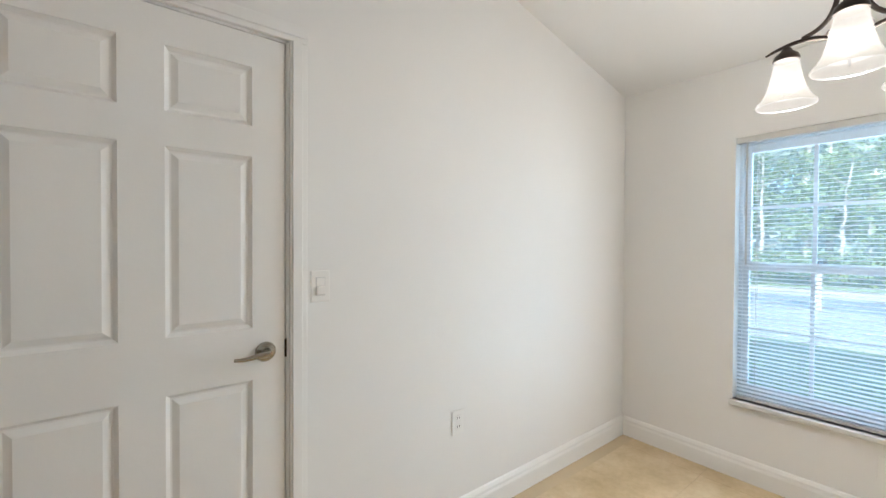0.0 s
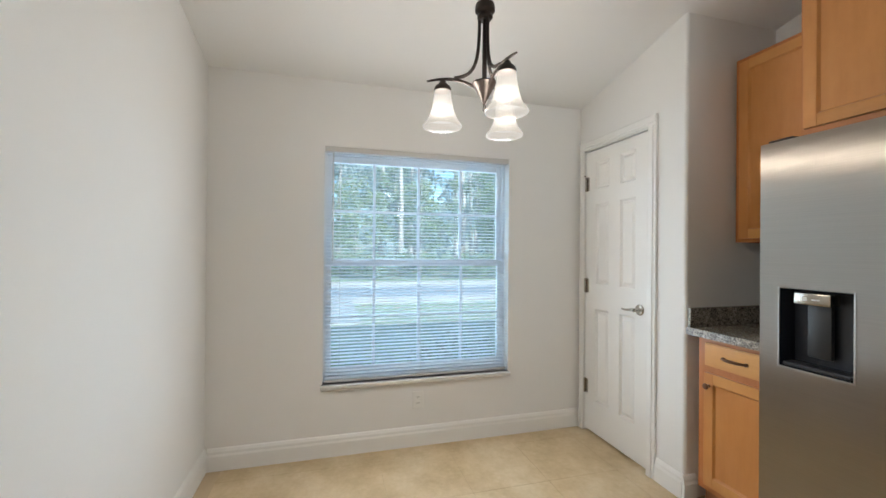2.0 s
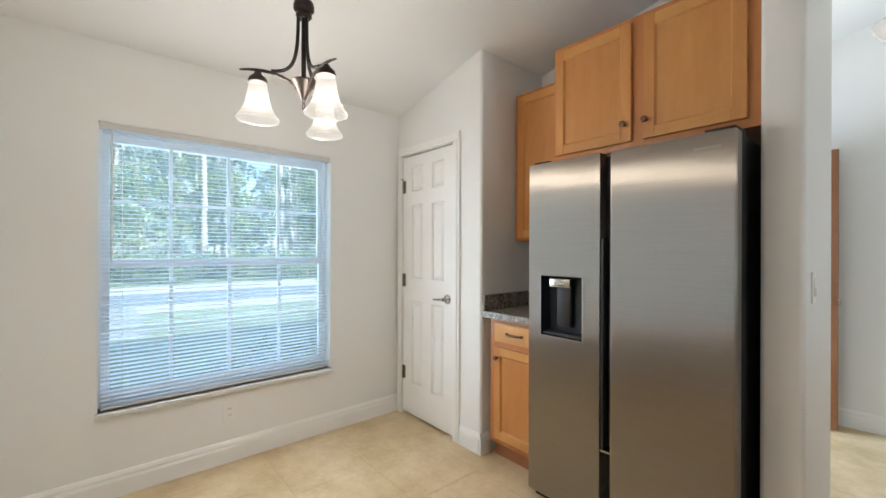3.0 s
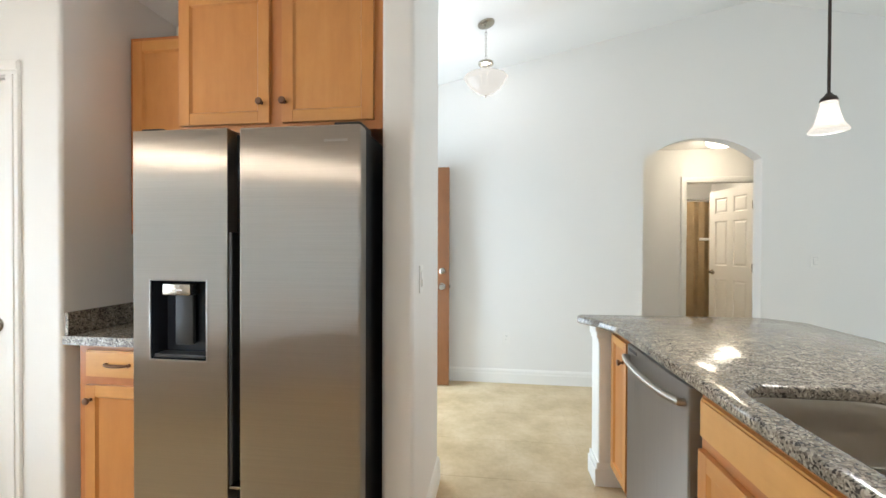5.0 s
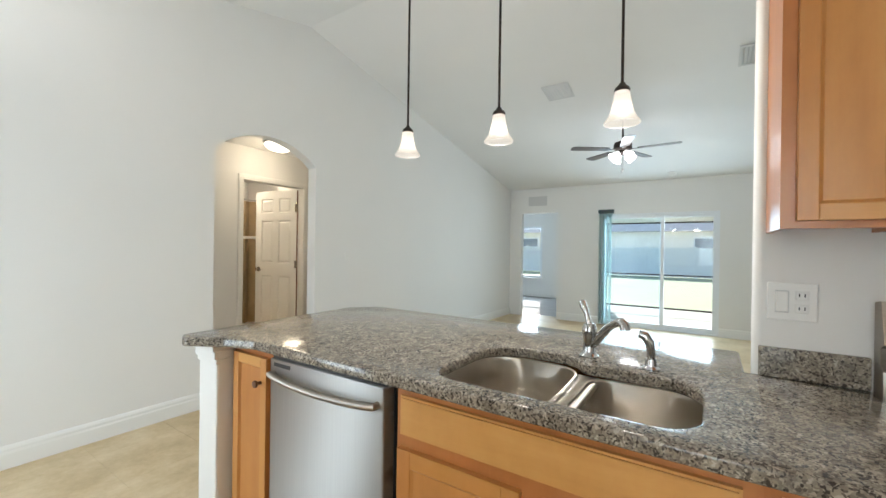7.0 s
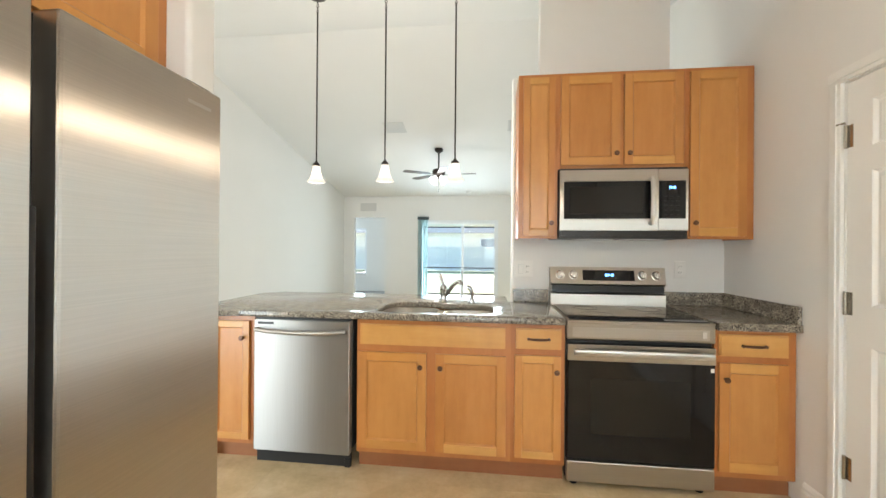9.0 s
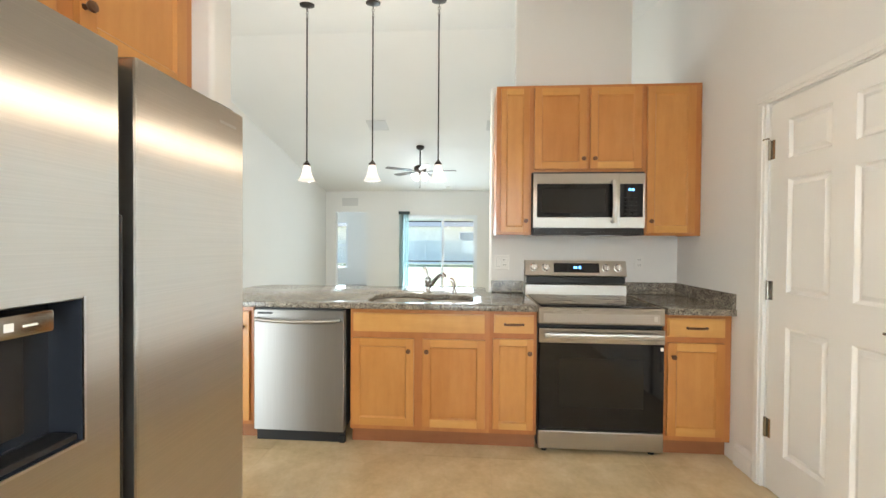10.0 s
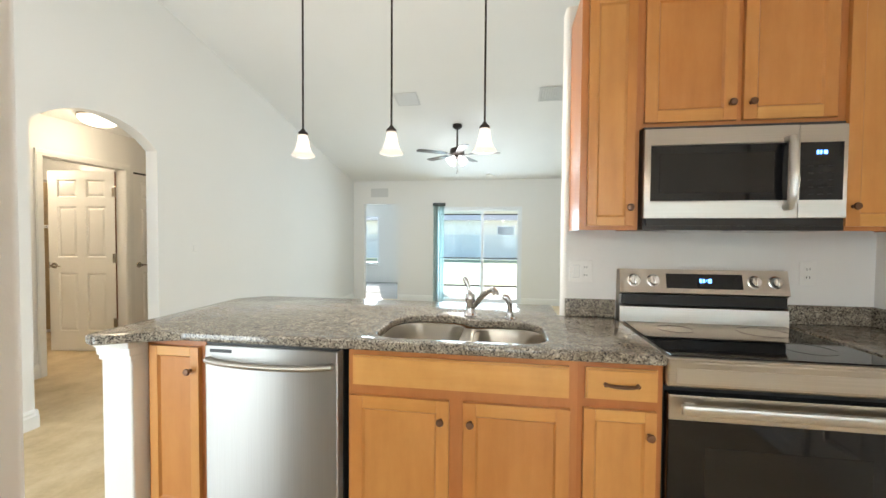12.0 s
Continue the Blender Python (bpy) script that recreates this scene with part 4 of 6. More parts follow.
# ---- sink and taps ----
def bowl(outline, depth, z1):
    """A pressed steel bowl: rim, wall and bottom with a rounded foot."""
    bm = bmesh.new()
    c = sum((Vector(p) for p in outline), Vector((0, 0))) / len(outline)
    rings = []
    for s, z in ((1.045, 0), (1.0, -0.001), (0.985, -0.012), (0.965, -depth * 0.55), (0.945, -depth * 0.86), (0.88, -depth * 0.96), (0.75, -depth), (0.2, -depth - 0.004)):
        rings.append([bm.verts.new((c.x + (p[0] - c.x) * s, c.y + (p[1] - c.y) * s, z1 + z)) for p in outline])
    k = len(outline)
    for a, b in zip(rings, rings[1:]):
        for i in range(k):
            bm.faces.new((a[i], a[(i + 1) % k], b[(i + 1) % k], b[i]))
    bm.faces.new(rings[-1])
    return bm


sink = thing("kitchen_sink", pose(0, 0, 0), "double-bowl brushed steel sink set under the granite counter", "sink")
left = rounded([(-0.25, -0.09), (-0.25, 0.285), (-0.72, 0.265), (-0.748, -0.09)], [0.11, 0.07, 0.10, 0.15], 8)
right = rounded([(-0.25, 0.325), (-0.25, 0.65), (-0.665, 0.65), (-0.655, 0.325)], [0.07, 0.11, 0.12, 0.07], 8)
part("bowl", bowl(left, 0.20, CT0 - 0.002), M_SINK, sink, "large rounded bowl", True)
part("bowl", bowl(right, 0.18, CT0 - 0.002), M_SINK, sink, "smaller rounded bowl", True)
part("divider", B((-0.70, -0.25, 0.262, 0.348, CT0 - 0.034, CT0 - 0.010, 0.011)), M_SINK, sink, smooth=True)
for x, y, d in ((-0.50, 0.10, 0.205), (-0.46, 0.49, 0.185)):
    bm = lathe(bmesh.new(), [(0.001, 0.003), (0.02, 0.002), (0.038, 0.006), (0.045, 0.004), (0.046, 0.0)], 20, (x, y, CT0 - d))
    part("drain", bm, M_CHROME, sink, "chrome drain strainer", True)

fc = thing("kitchen_faucet", pose(-0.762, 0.287, CT1), "chrome single-lever kitchen faucet on the granite counter", "faucet")
part("base", lathe(bmesh.new(), [(0.001, 0), (0.033, 0), (0.034, 0.006), (0.027, 0.012), (0.0225, 0.022), (0.0225, 0.074), (0.0255, 0.082), (0.0255, 0.104), (0.020, 0.118), (0.001, 0.123)], 24), M_CHROME, fc, smooth=True)
part("spout", tube(bmesh.new(), [*bez((0, 0.012, 0.05), (0.01, 0.035, 0.065), (0.05, 0.075, 0.145), (0.085, 0.122, 0.150), 14), (0.090, 0.131, 0.142), (0.091, 0.133, 0.126)], [0.017, 0.0165, 0.016, 0.0155, 0.015, 0.0145, 0.014, 0.014, 0.0135, 0.0135, 0.013, 0.013, 0.013, 0.014, 0.016, 0.0165, 0.0165], 14), M_CHROME, fc, smooth=True)
part("lever", tube(bmesh.new(), [(0, 0, 0.112), (0, -0.004, 0.13), (-0.003, -0.012, 0.155), (-0.006, -0.022, 0.178), (-0.010, -0.030, 0.195), (-0.012, -0.033, 0.20)], [0.013, 0.0095, 0.0095, 0.014, 0.013, 0.005], 12), M_CHROME, fc, smooth=True)
sp = thing("sink_sprayer", pose(-0.725, 0.49, CT1), "chrome side sprayer beside the kitchen faucet", "sprayer")
part("holder", lathe(bmesh.new(), [(0.001, 0), (0.027, 0), (0.027, 0.005), (0.019, 0.012), (0.016, 0.035), (0.001, 0.036)], 20), M_CHROME, sp, smooth=True)
part("spray_head", tube(bmesh.new(), [(0, 0, 0.03), (0, 0, 0.06), (0.002, -0.004, 0.085), (0.004, -0.018, 0.108), (0.006, -0.036, 0.112)], [0.012, 0.0135, 0.015, 0.016, 0.013], 14), M_CHROME, sp, smooth=True)

# ---- dishwasher ----
dw = thing("dishwasher", west(-0.792), "stainless steel dishwasher with a bowed bar handle", "dishwasher")
part("tub", B((0.006, 0.602, 0.03, 0.57, 0.10, 0.868)), M_DARKSIDE, dw)
bm = B((0.004, 0.600, -0.024, 0.03, 0.078, 0.860, 0.006))
part("door_panel", bm, M_DISH, dw, "brushed stainless front")
part("control_strip", B((0.004, 0.600, -0.012, 0.03, 0.861, 0.872, 0.002)), M_BLACK, dw)
part("handle", tube(bmesh.new(), [(0.03, -0.02, 0.802), *bez((0.03, -0.045, 0.803), (0.16, -0.066, 0.788), (0.44, -0.066, 0.788), (0.574, -0.045, 0.803), 16), (0.574, -0.02, 0.802)], 0.0125, 10), M_STEEL, dw, "bowed bar handle", True)
part("vent_label", B((0.03, 0.13, -0.0255, -0.0235, 0.832, 0.846), (0.03, 0.095, -0.0265, -0.025, 0.836, 0.840)), M_BLACK, dw)
part("kick_plate", B((0.01, 0.60, 0.010, 0.025, 0.0, 0.076)), M_BLACK, dw)
part("foot", B((0.565, 0.60, -0.005, 0.015, 0.0, 0.05, 0.004)), M_BLACK, dw)

# ---- range ----
rg = thing("electric_range", west(1.032), "stainless steel electric range with black glass top and oven door", "range")
W = 0.755
part("body", B((0.0, W, 0.01, 0.64, 0.04, 0.895)), M_DARKSIDE, rg)
part("front_apron", B((0.0, W, -0.030, 0.012, 0.802, 0.898, 0.008)), M_STEEL, rg, "brushed steel apron under the cooktop")
part("apron_groove", B((0.03, W - 0.03, -0.032, -0.028, 0.818, 0.872, 0.001)), M_STEEL_L, rg)
part("maker_label", B((W - 0.065, W - 0.045, -0.0335, -0.031, 0.83, 0.862)), M_PLATE, rg)
part("cooktop_frame", B((0.0, W, -0.032, 0.61, 0.896, 0.908, 0.004)), M_STEEL, rg)
part("cooktop_glass", B((0.018, W - 0.018, -0.012, 0.585, 0.9055, 0.9125, 0.002)), M_GLASSTOP, rg, "black glass cooktop")
for x, y, r in ((0.20, 0.16, 0.10), (0.56, 0.16, 0.085), (0.20, 0.43, 0.075), (0.56, 0.43, 0.10)):
    part("burner_ring", shell(bmesh.new(), [(r, 0), (r, 0.0006)], 0.003, 40, (x, y, 0.9126)), M_GLASSTOP, rg)
part("oven_door", B((0.004, W - 0.004, -0.036, 0.008, 0.155, 0.782, 0.006)), M_GLASSTOP, rg, "black glass oven door")
part("oven_window", B((0.125, W - 0.125, -0.0375, -0.035, 0.30, 0.60, 0.001)), M_OVENWIN, rg)
part("door_top_band", B((0.004, W - 0.004, -0.040, -0.030, 0.692, 0.780, 0.003)), M_STEEL, rg)
part("oven_handle", B((0.03, W - 0.03, -0.088, -0.066, 0.727, 0.762, 0.006), (0.05, 0.085, -0.068, -0.038, 0.732, 0.757, 0.003), (W - 0.085, W - 0.05, -0.068, -0.038, 0.732, 0.757, 0.003)), M_STEEL_L, rg, "flat steel bar handle", True)
part("energy_label", B((W - 0.028, W - 0.012, -0.0405, -0.036, 0.655, 0.675)), M_PLATE, rg)
part("storage_drawer", B((0.004, W - 0.004, -0.034, 0.01, 0.035, 0.148, 0.005)), M_STEEL, rg, "brushed steel drawer")
foot = None
for x in (0.05, W - 0.05):
    for y in (0.03, 0.58):
        foot = part("foot", foot.data if foot else lathe(bmesh.new(), [(0.001, 0), (0.02, 0), (0.02, 0.02), (0.012, 0.025), (0.012, 0.042), (0.001, 0.042)], 14), M_BLACK, rg, m=pose(x, y, 0))
bm = bmesh.new()
sec = [(0.575, 0.905), (0.650, 0.905), (0.650, 1.165), (0.600, 1.172), (0.572, 1.058), (0.598, 1.045), (0.600, 1.0), (0.580, 0.985)]
a = [bm.verts.new((0.0, y, z)) for y, z in sec]
b = [bm.verts.new((W, y, z)) for y, z in sec]
bm.faces.new(a)
bm.faces.new(b[::-1])
for i in range(len(sec)):
    bm.faces.new((a[i], b[i], b[(i + 1) % len(sec)], a[(i + 1) % len(sec)]))
bg = part("backguard", bm, M_STEEL, rg, "tilted steel control panel")
part("vent_slot", B((0.012, W - 0.012, 0.5755, 0.60, 0.998, 1.048)), M_BLACK, rg)
TIP = Matrix.Translation((0, 0.586, 1.115)) @ Matrix.Rotation(radians(-13.8), 4, "X")
part("display_panel", B((0.215, 0.555, -0.0045, 0.0, -0.035, 0.037, 0.001)), M_GLASSTOP, rg, "black glass display", m=TIP)
part("clock_digits", B((0.365, 0.374, -0.0062, -0.0048, -0.006, 0.012), (0.380, 0.388, -0.0062, -0.0048, -0.006, 0.012), (0.394, 0.397, -0.0062, -0.0048, 0.0, 0.008), (0.403, 0.418, -0.0062, -0.0048, 0.004, 0.012), (0.403, 0.418, -0.0062, -0.0048, -0.006, 0.0)), M_DISPLAY, rg, "lit blue clock digits", m=TIP)
kb = None
for x in (0.065, 0.155, 0.605, 0.695):
    if kb is None:
        bm = lathe(bmesh.new(), [(0.001, 0), (0.031, 0), (0.031, 0.004), (0.025, 0.006), (0.023, 0.022), (0.020, 0.026), (0.001, 0.026)], 24, axis=Matrix.Rotation(radians(90), 4, "X"))
        box(bm, -0.005, 0.005, -0.034, -0.024, -0.021, 0.021, 0.002)
        kb = finish("knob", bm, M_DIAL, True)
    part("knob", kb, None, rg, "brushed steel burner knob", m=TIP @ pose(x, 0, 0.002))

# ---- microwave ----
mw = thing("microwave_oven", pose(-0.512, 1.042, 1.378, 0, 0, 90), "stainless over-the-range microwave with black glass door", "microwave")
part("case", B((0.0, 0.752, 0.018, 0.362, 0.0, 0.418)), M_DARKSIDE, mw)
bm = panelled(0.578, 0.372, 0.03, [(0.022, 0.545, 0.068, 0.305)], [(0.004, -0.003)], z0=0.032)
part("door", bm, M_STEEL, mw, "brushed steel door frame")
part("door_glass", B((0.026, 0.541, 0.0005, 0.0035, 0.104, 0.333)), M_GLASSTOP, mw, "black door glass")
part("door_window", B((0.06, 0.49, -0.0008, 0.001, 0.135, 0.30)), M_OVENWIN, mw)
part("handle", tube(bmesh.new(), [(0.535, 0.002, 0.345), *bez((0.535, -0.032, 0.345), (0.535, -0.055, 0.28), (0.535, -0.055, 0.14), (0.535, -0.032, 0.075), 12), (0.535, 0.002, 0.075)], 0.0135, 12), M_STEEL_L, mw, "bowed vertical handle", True)
part("control_frame", B((0.580, 0.752, 0.0, 0.03, 0.032, 0.404, 0.003)), M_STEEL, mw)
part("control_panel", B((0.583, 0.735, -0.003, 0.002, 0.104, 0.333, 0.001)), M_GLASSTOP, mw, "black touch panel")
part("clock_digits", B((0.640, 0.646, -0.0045, -0.002, 0.285, 0.300), (0.651, 0.657, -0.0045, -0.002, 0.285, 0.300), (0.664, 0.676, -0.0045, -0.002, 0.285, 0.300)), M_DISPLAY, mw, "lit blue clock digits")
bm = bmesh.new()
for r in range(5):
    for c in range(3):
        box(bm, 0.612 + c * 0.034, 0.630 + c * 0.034, -0.0036, -0.0025, 0.125 + r * 0.028, 0.129 + r * 0.028)
tagged(part("key_marks", bm, M_BLACK, mw), kind="stuff")
part("bottom_vent", B((0.0, 0.752, 0.012, 0.35, -0.018, 0.0), (0.01, 0.742, 0.0, 0.03, 0.0, 0.030)), M_BLACK, mw)
part("grease_filter", B((0.12, 0.34, 0.08, 0.25, -0.024, -0.018), (0.42, 0.64, 0.08, 0.25, -0.024, -0.018)), M_VENT, mw)

# ---- refrigerator ----
FR = pose(1.810, -0.213, 0, 0, 0, 180)
fr = thing("refrigerator", FR, "stainless side-by-side refrigerator with ice and water dispenser", "refrigerator")
part("cabinet", B((0.004, 0.908, 0.078, 0.715, 0.03, 1.745, 0.004)), M_DARKSIDE, fr, "black cabinet sides")
D0, D1 = 0.072, 0.310
bm = panelled(0.395, 1.70, 0.068, [(D0, D1, 0.818, 1.125)], [(0.003, -0.003)], z0=0.05)
hole = [f for f in bm.faces if f.normal.y < -0.9 and abs(f.calc_center_median().x - (D0 + D1) / 2) < 0.01 and abs(f.calc_center_median().z - 1.0215) < 0.02]
bmesh.ops.delete(bm, geom=hole, context="FACES")
fz = part("freezer_door", bm, M_FRIDGE, fr, "brushed steel freezer door")
bm = bmesh.new()
x0, x1, z0, z1 = D0 + 0.003, D1 - 0.003, 0.871, 1.172
vs = {}
for i, (x, z) in enumerate(((x0, z0), (x1, z0), (x1, z1), (x0, z1))):
    vs[i, 0] = bm.verts.new((x, 0.002, z))
    vs[i, 1] = bm.verts.new((x + (0.012 if x == x0 else -0.012), 0.066, z + (0.02 if z == z0 else -0.004)))
for i in range(4):
    bm.faces.new((vs[i, 0], vs[(i + 1) % 4, 0], vs[(i + 1) % 4, 1], vs[i, 1]))
bm.faces.new([vs[i, 1] for i in range(4)])
part("dispenser_recess", bm, M_BLUEBLACK, fz, "glossy blue-black dispenser recess")
part("dispenser_rim", B((D0 - 0.003, D0 + 0.002, -0.002, 0.004, 0.865, 1.178), (D1 - 0.002, D1 + 0.003, -0.002, 0.004, 0.865, 1.178), (D0, D1, -0.002, 0.004, 0.865, 0.871)), M_STEEL_L, fz)
part("dispenser_head", B((D0 + 0.055, D1 - 0.065, -0.006, 0.05, 1.118, 1.162, 0.006)), M_NICKEL, fz, "grey dispenser control head", True)
part("dispenser_marks", B((D0 + 0.085, D0 + 0.10, -0.0075, -0.005, 1.133, 1.148), (D0 + 0.115, D0 + 0.14, -0.0075, -0.005, 1.137, 1.141)), M_PLATE, fz)
part("dispenser_paddle", B((D0 + 0.075, D1 - 0.085, 0.035, 0.055, 0.92, 1.118, 0.006)), M_BLACK, fz, smooth=True)
part("drip_tray", B((D0 + 0.012, D1 - 0.012, 0.004, 0.06, 0.876, 0.89, 0.003)), M_BLACK, fz)
part("fridge_door", B((0.444, 0.912, 0.0, 0.068, 0.05, 1.75, 0.007)), M_FRIDGE, fr, "brushed steel refrigerator door")
part("door_gap", B((0.395, 0.444, 0.058, 0.078, 0.05, 1.74)), M_BLACK, fr)
part("handle_grip", B((0.3955, 0.412, 0.004, 0.056, 0.40, 1.36, 0.005)), M_BLACK, fr, "black recessed grip", True)
part("grip_cap", B((0.3955, 0.4435, 0.006, 0.056, 0.385, 0.397, 0.002)), M_NICKEL, fr)
for x in (0.4428, 0.9122):
    part("door_edge", B((x, x + 0.0011, 0.006, 0.062, 0.058, 1.742)), M_EDGE, fr, "plain metal door edge")
part("maker_label", B((0.775, 0.865, -0.0012, 0.001, 1.688, 1.697)), M_STEEL_L, fr)
part("hinge_cover", B((0.80, 0.905, 0.03, 0.16, 1.745, 1.768, 0.006)), M_BLACK, fr, smooth=True)
part("hinge_cover", B((0.006, 0.10, 0.03, 0.16, 1.745, 1.768, 0.006)), M_BLACK, fr, smooth=True)
part("toe_grille", B((0.01, 0.905, 0.05, 0.08, 0.0, 0.045)), M_BLACK, fr)


# ---- dining nook window and blind ----
win = thing("window_1", pose(EAST + 0.08, 0.896, WZ0), "white vinyl single-hung window with grilles looking on a wooded road", "window")
win["kind"] = "structure"
wy0, wy1, wh = WY0 - 0.896, WY1 - 0.896, WZ1 - WZ0
mid = 0.765
part("window_frame", B((0.0, 0.07, wy0, wy0 + 0.018, 0, wh), (0.0, 0.07, wy1 - 0.018, wy1, 0, wh), (0.0, 0.07, wy0 + 0.018, wy1 - 0.018, 0, 0.035), (0.0, 0.07, wy0 + 0.018, wy1 - 0.018, wh - 0.035, wh)), M_VINYL, win)
for nm, x, z0, z1 in (("upper_sash", 0.035, mid - 0.02, wh - 0.035), ("lower_sash", 0.008, 0.035, mid + 0.025)):
    a, b = wy0 + 0.018, wy1 - 0.018
    s = part(nm, B((x, x + 0.026, a, a + 0.03, z0, z1, 0.003), (x, x + 0.026, b - 0.03, b, z0, z1, 0.003), (x, x + 0.026, a + 0.03, b - 0.03, z0, z0 + 0.045, 0.003), (x, x + 0.026, a + 0.03, b - 0.03, z1 - 0.045, z1, 0.003)), M_VINYL, win)
    p = part("pane", B((x + 0.011, x + 0.014, a + 0.028, b - 0.028, z0 + 0.04, z1 - 0.04)), M_PANE, s)
    p.visible_shadow = False
    for k in (1, 2, 3):
        y = a + (b - a) * k / 4
        part("muntin", B((x + 0.006, x + 0.019, y - 0.009, y + 0.009, z0 + 0.045, z1 - 0.045)), M_VINYL, s)
    zc = (z0 + z1) / 2
    part("muntin", B((x + 0.0065, x + 0.0185, a + 0.03, b - 0.03, zc - 0.009, zc + 0.009)), M_VINYL, s)
# sheet added outside the panes to veil the view with haze
part("haze_screen", B((0.0655, 0.0662, wy0 + 0.018, wy1 - 0.018, 0.035, wh - 0.035)), M_HAZE_SCREEN, win, "fine pale sheet added to haze the view").visible_shadow = False
part("window_sill", B((-0.11, 0.0, wy0 - 0.012, wy1 + 0.012, -0.028, 0.0, 0.005)), M_SILL, win, "grey-white marble sill", True)

bl = thing("window_blind", pose(EAST + 0.026, 0.896, WZ0 + 0.003), "lowered white mini blind with open slats in the window", "blind")
part("head_rail", B((-0.026, 0.016, wy0 + 0.004, wy1 - 0.004, 1.474, 1.508, 0.003)), M_RAIL, bl, "beige-grey head rail")
part("bottom_rail", B((-0.014, 0.014, wy0 + 0.012, wy1 - 0.012, 0.002, 0.018, 0.004)), M_RAIL, bl)
bm = bmesh.new()
ring = []
for y in (wy0 + 0.012, wy1 - 0.012):
    ring.append([bm.verts.new((x, y, z)) for x, z in ((-0.0125, -0.0012), (-0.005, 0.0006), (0.004, 0.0008), (0.0125, -0.0006), (0.004, 0.0002), (-0.005, 0.0))])
for i in range(6):
    bm.faces.new((ring[0][i], ring[0][(i + 1) % 6], ring[1][(i + 1) % 6], ring[1][i]))
SLAT = finish("slat", bm, M_SLAT)
for i in range(66):
    part("slat", SLAT, None, bl, m=pose(0, 0, 0.032 + i * 0.0218, 0, -8, 0))
for y in (wy0 + 0.10, wy1 - 0.10, 0.0):
    part("ladder_cord", B((-0.0135, -0.0125, y - 0.0008, y + 0.0008, 0.01, 1.475), (0.0125, 0.0135, y - 0.0008, y + 0.0008, 0.01, 1.475)), M_PLATE, bl)
part("tilt_wand", tube(bmesh.new(), [(-0.024, wy1 - 0.055, 1.475), (-0.030, wy1 - 0.055, 1.43), (-0.030, wy1 - 0.055, 0.78)], 0.0045, 8), M_RAIL, bl, "clear tilt wand")


# ---- lamps ----
BELL = [(0.030, 0.0), (0.036, -0.010), (0.0395, -0.026), (0.044, -0.050), (0.050, -0.075), (0.0575, -0.098), (0.066, -0.115)]
BELL_RIM = [(0.066, -0.115), (0.074, -0.125), (0.082, -0.133), (0.0855, -0.139), (0.084, -0.144)]


def bell_shade(parent, x, y, z, watts, world_m, s=1.0, size=0.042):
    """A bell glass with metal cap, its top at z, and its bulb."""
    part("shade_cap", lathe(bmesh.new(), [(0.001, 0.034 * s), (0.012 * s, 0.033 * s), (0.016 * s, 0.024 * s), (0.030 * s, 0.012 * s), (0.034 * s, 0.0), (0.034 * s, -0.006 * s), (0.001, -0.006 * s)], 20, (x, y, z)), M_BRONZE, parent, smooth=True)
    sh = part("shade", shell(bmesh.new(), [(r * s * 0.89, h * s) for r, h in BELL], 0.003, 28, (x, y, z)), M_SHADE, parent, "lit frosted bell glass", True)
    part("rim", shell(bmesh.new(), [(r * s * 0.89, h * s) for r, h in BELL_RIM], 0.003, 28, (x, y, z)), M_RIM, sh, "creamy flared rim with a weaker glow", True)
    p = world_m @ Vector((x, y, z - 0.07 * s))
    bulb(p.x, p.y, p.z, watts, size)


chm = pose(2.0, 0.93, 1.862)
ch = thing("chandelier", chm, "dark bronze three-arm chandelier with lit bell glass shades", "chandelier")
top = ceiling_z(2.0) - 1.862
part("canopy", lathe(bmesh.new(), [(0.001, 0), (0.062, 0), (0.06, -0.012), (0.03, -0.026), (0.001, -0.028)], 24, (0, 0, top)), M_BRONZE, ch, smooth=True)
bm = bmesh.new()
z = 0.393
i = 0
while z < top - 0.02:
    pts = [Vector((0.012 * math.cos(a), 0, z + 0.02 + 0.018 * math.sin(a))) for a in [2 * math.pi * k / 10 for k in range(11)]]
    if i % 2:
        pts = [Vector((0, p.x, p.z)) for p in pts]
    tube(bm, pts, 0.0025, 6)
    z, i = z + 0.03, i + 1
part("chain", bm, M_BRONZE, ch)
part("hub", lathe(bmesh.new(), [(0.001, 0.393), (0.018, 0.393), (0.035, 0.383), (0.038, 0.370), (0.038, 0.356), (0.027, 0.345), (0.030, 0.332), (0.022, 0.322), (0.001, 0.322)], 24), M_BRONZE, ch, smooth=True)
part("stem", tube(bmesh.new(), [(0, 0, 0.33), (0, 0, 0.075)], 0.009), M_BRONZE, ch, smooth=True)
part("cone", lathe(bmesh.new(), [(0.001, 0.082), (0.046, 0.084), (0.048, 0.078), (0.036, 0.062), (0.018, 0.03), (0.009, 0.01), (0.004, 0.0), (0.001, 0.0)], 24), M_BRONZE, ch, smooth=True)
part("finial_ring", tube(bmesh.new(), [(0.012 * math.cos(a), 0, -0.012 + 0.012 * math.sin(a)) for a in [2 * math.pi * k / 14 for k in range(15)]], 0.002, 6), M_BRONZE, ch)
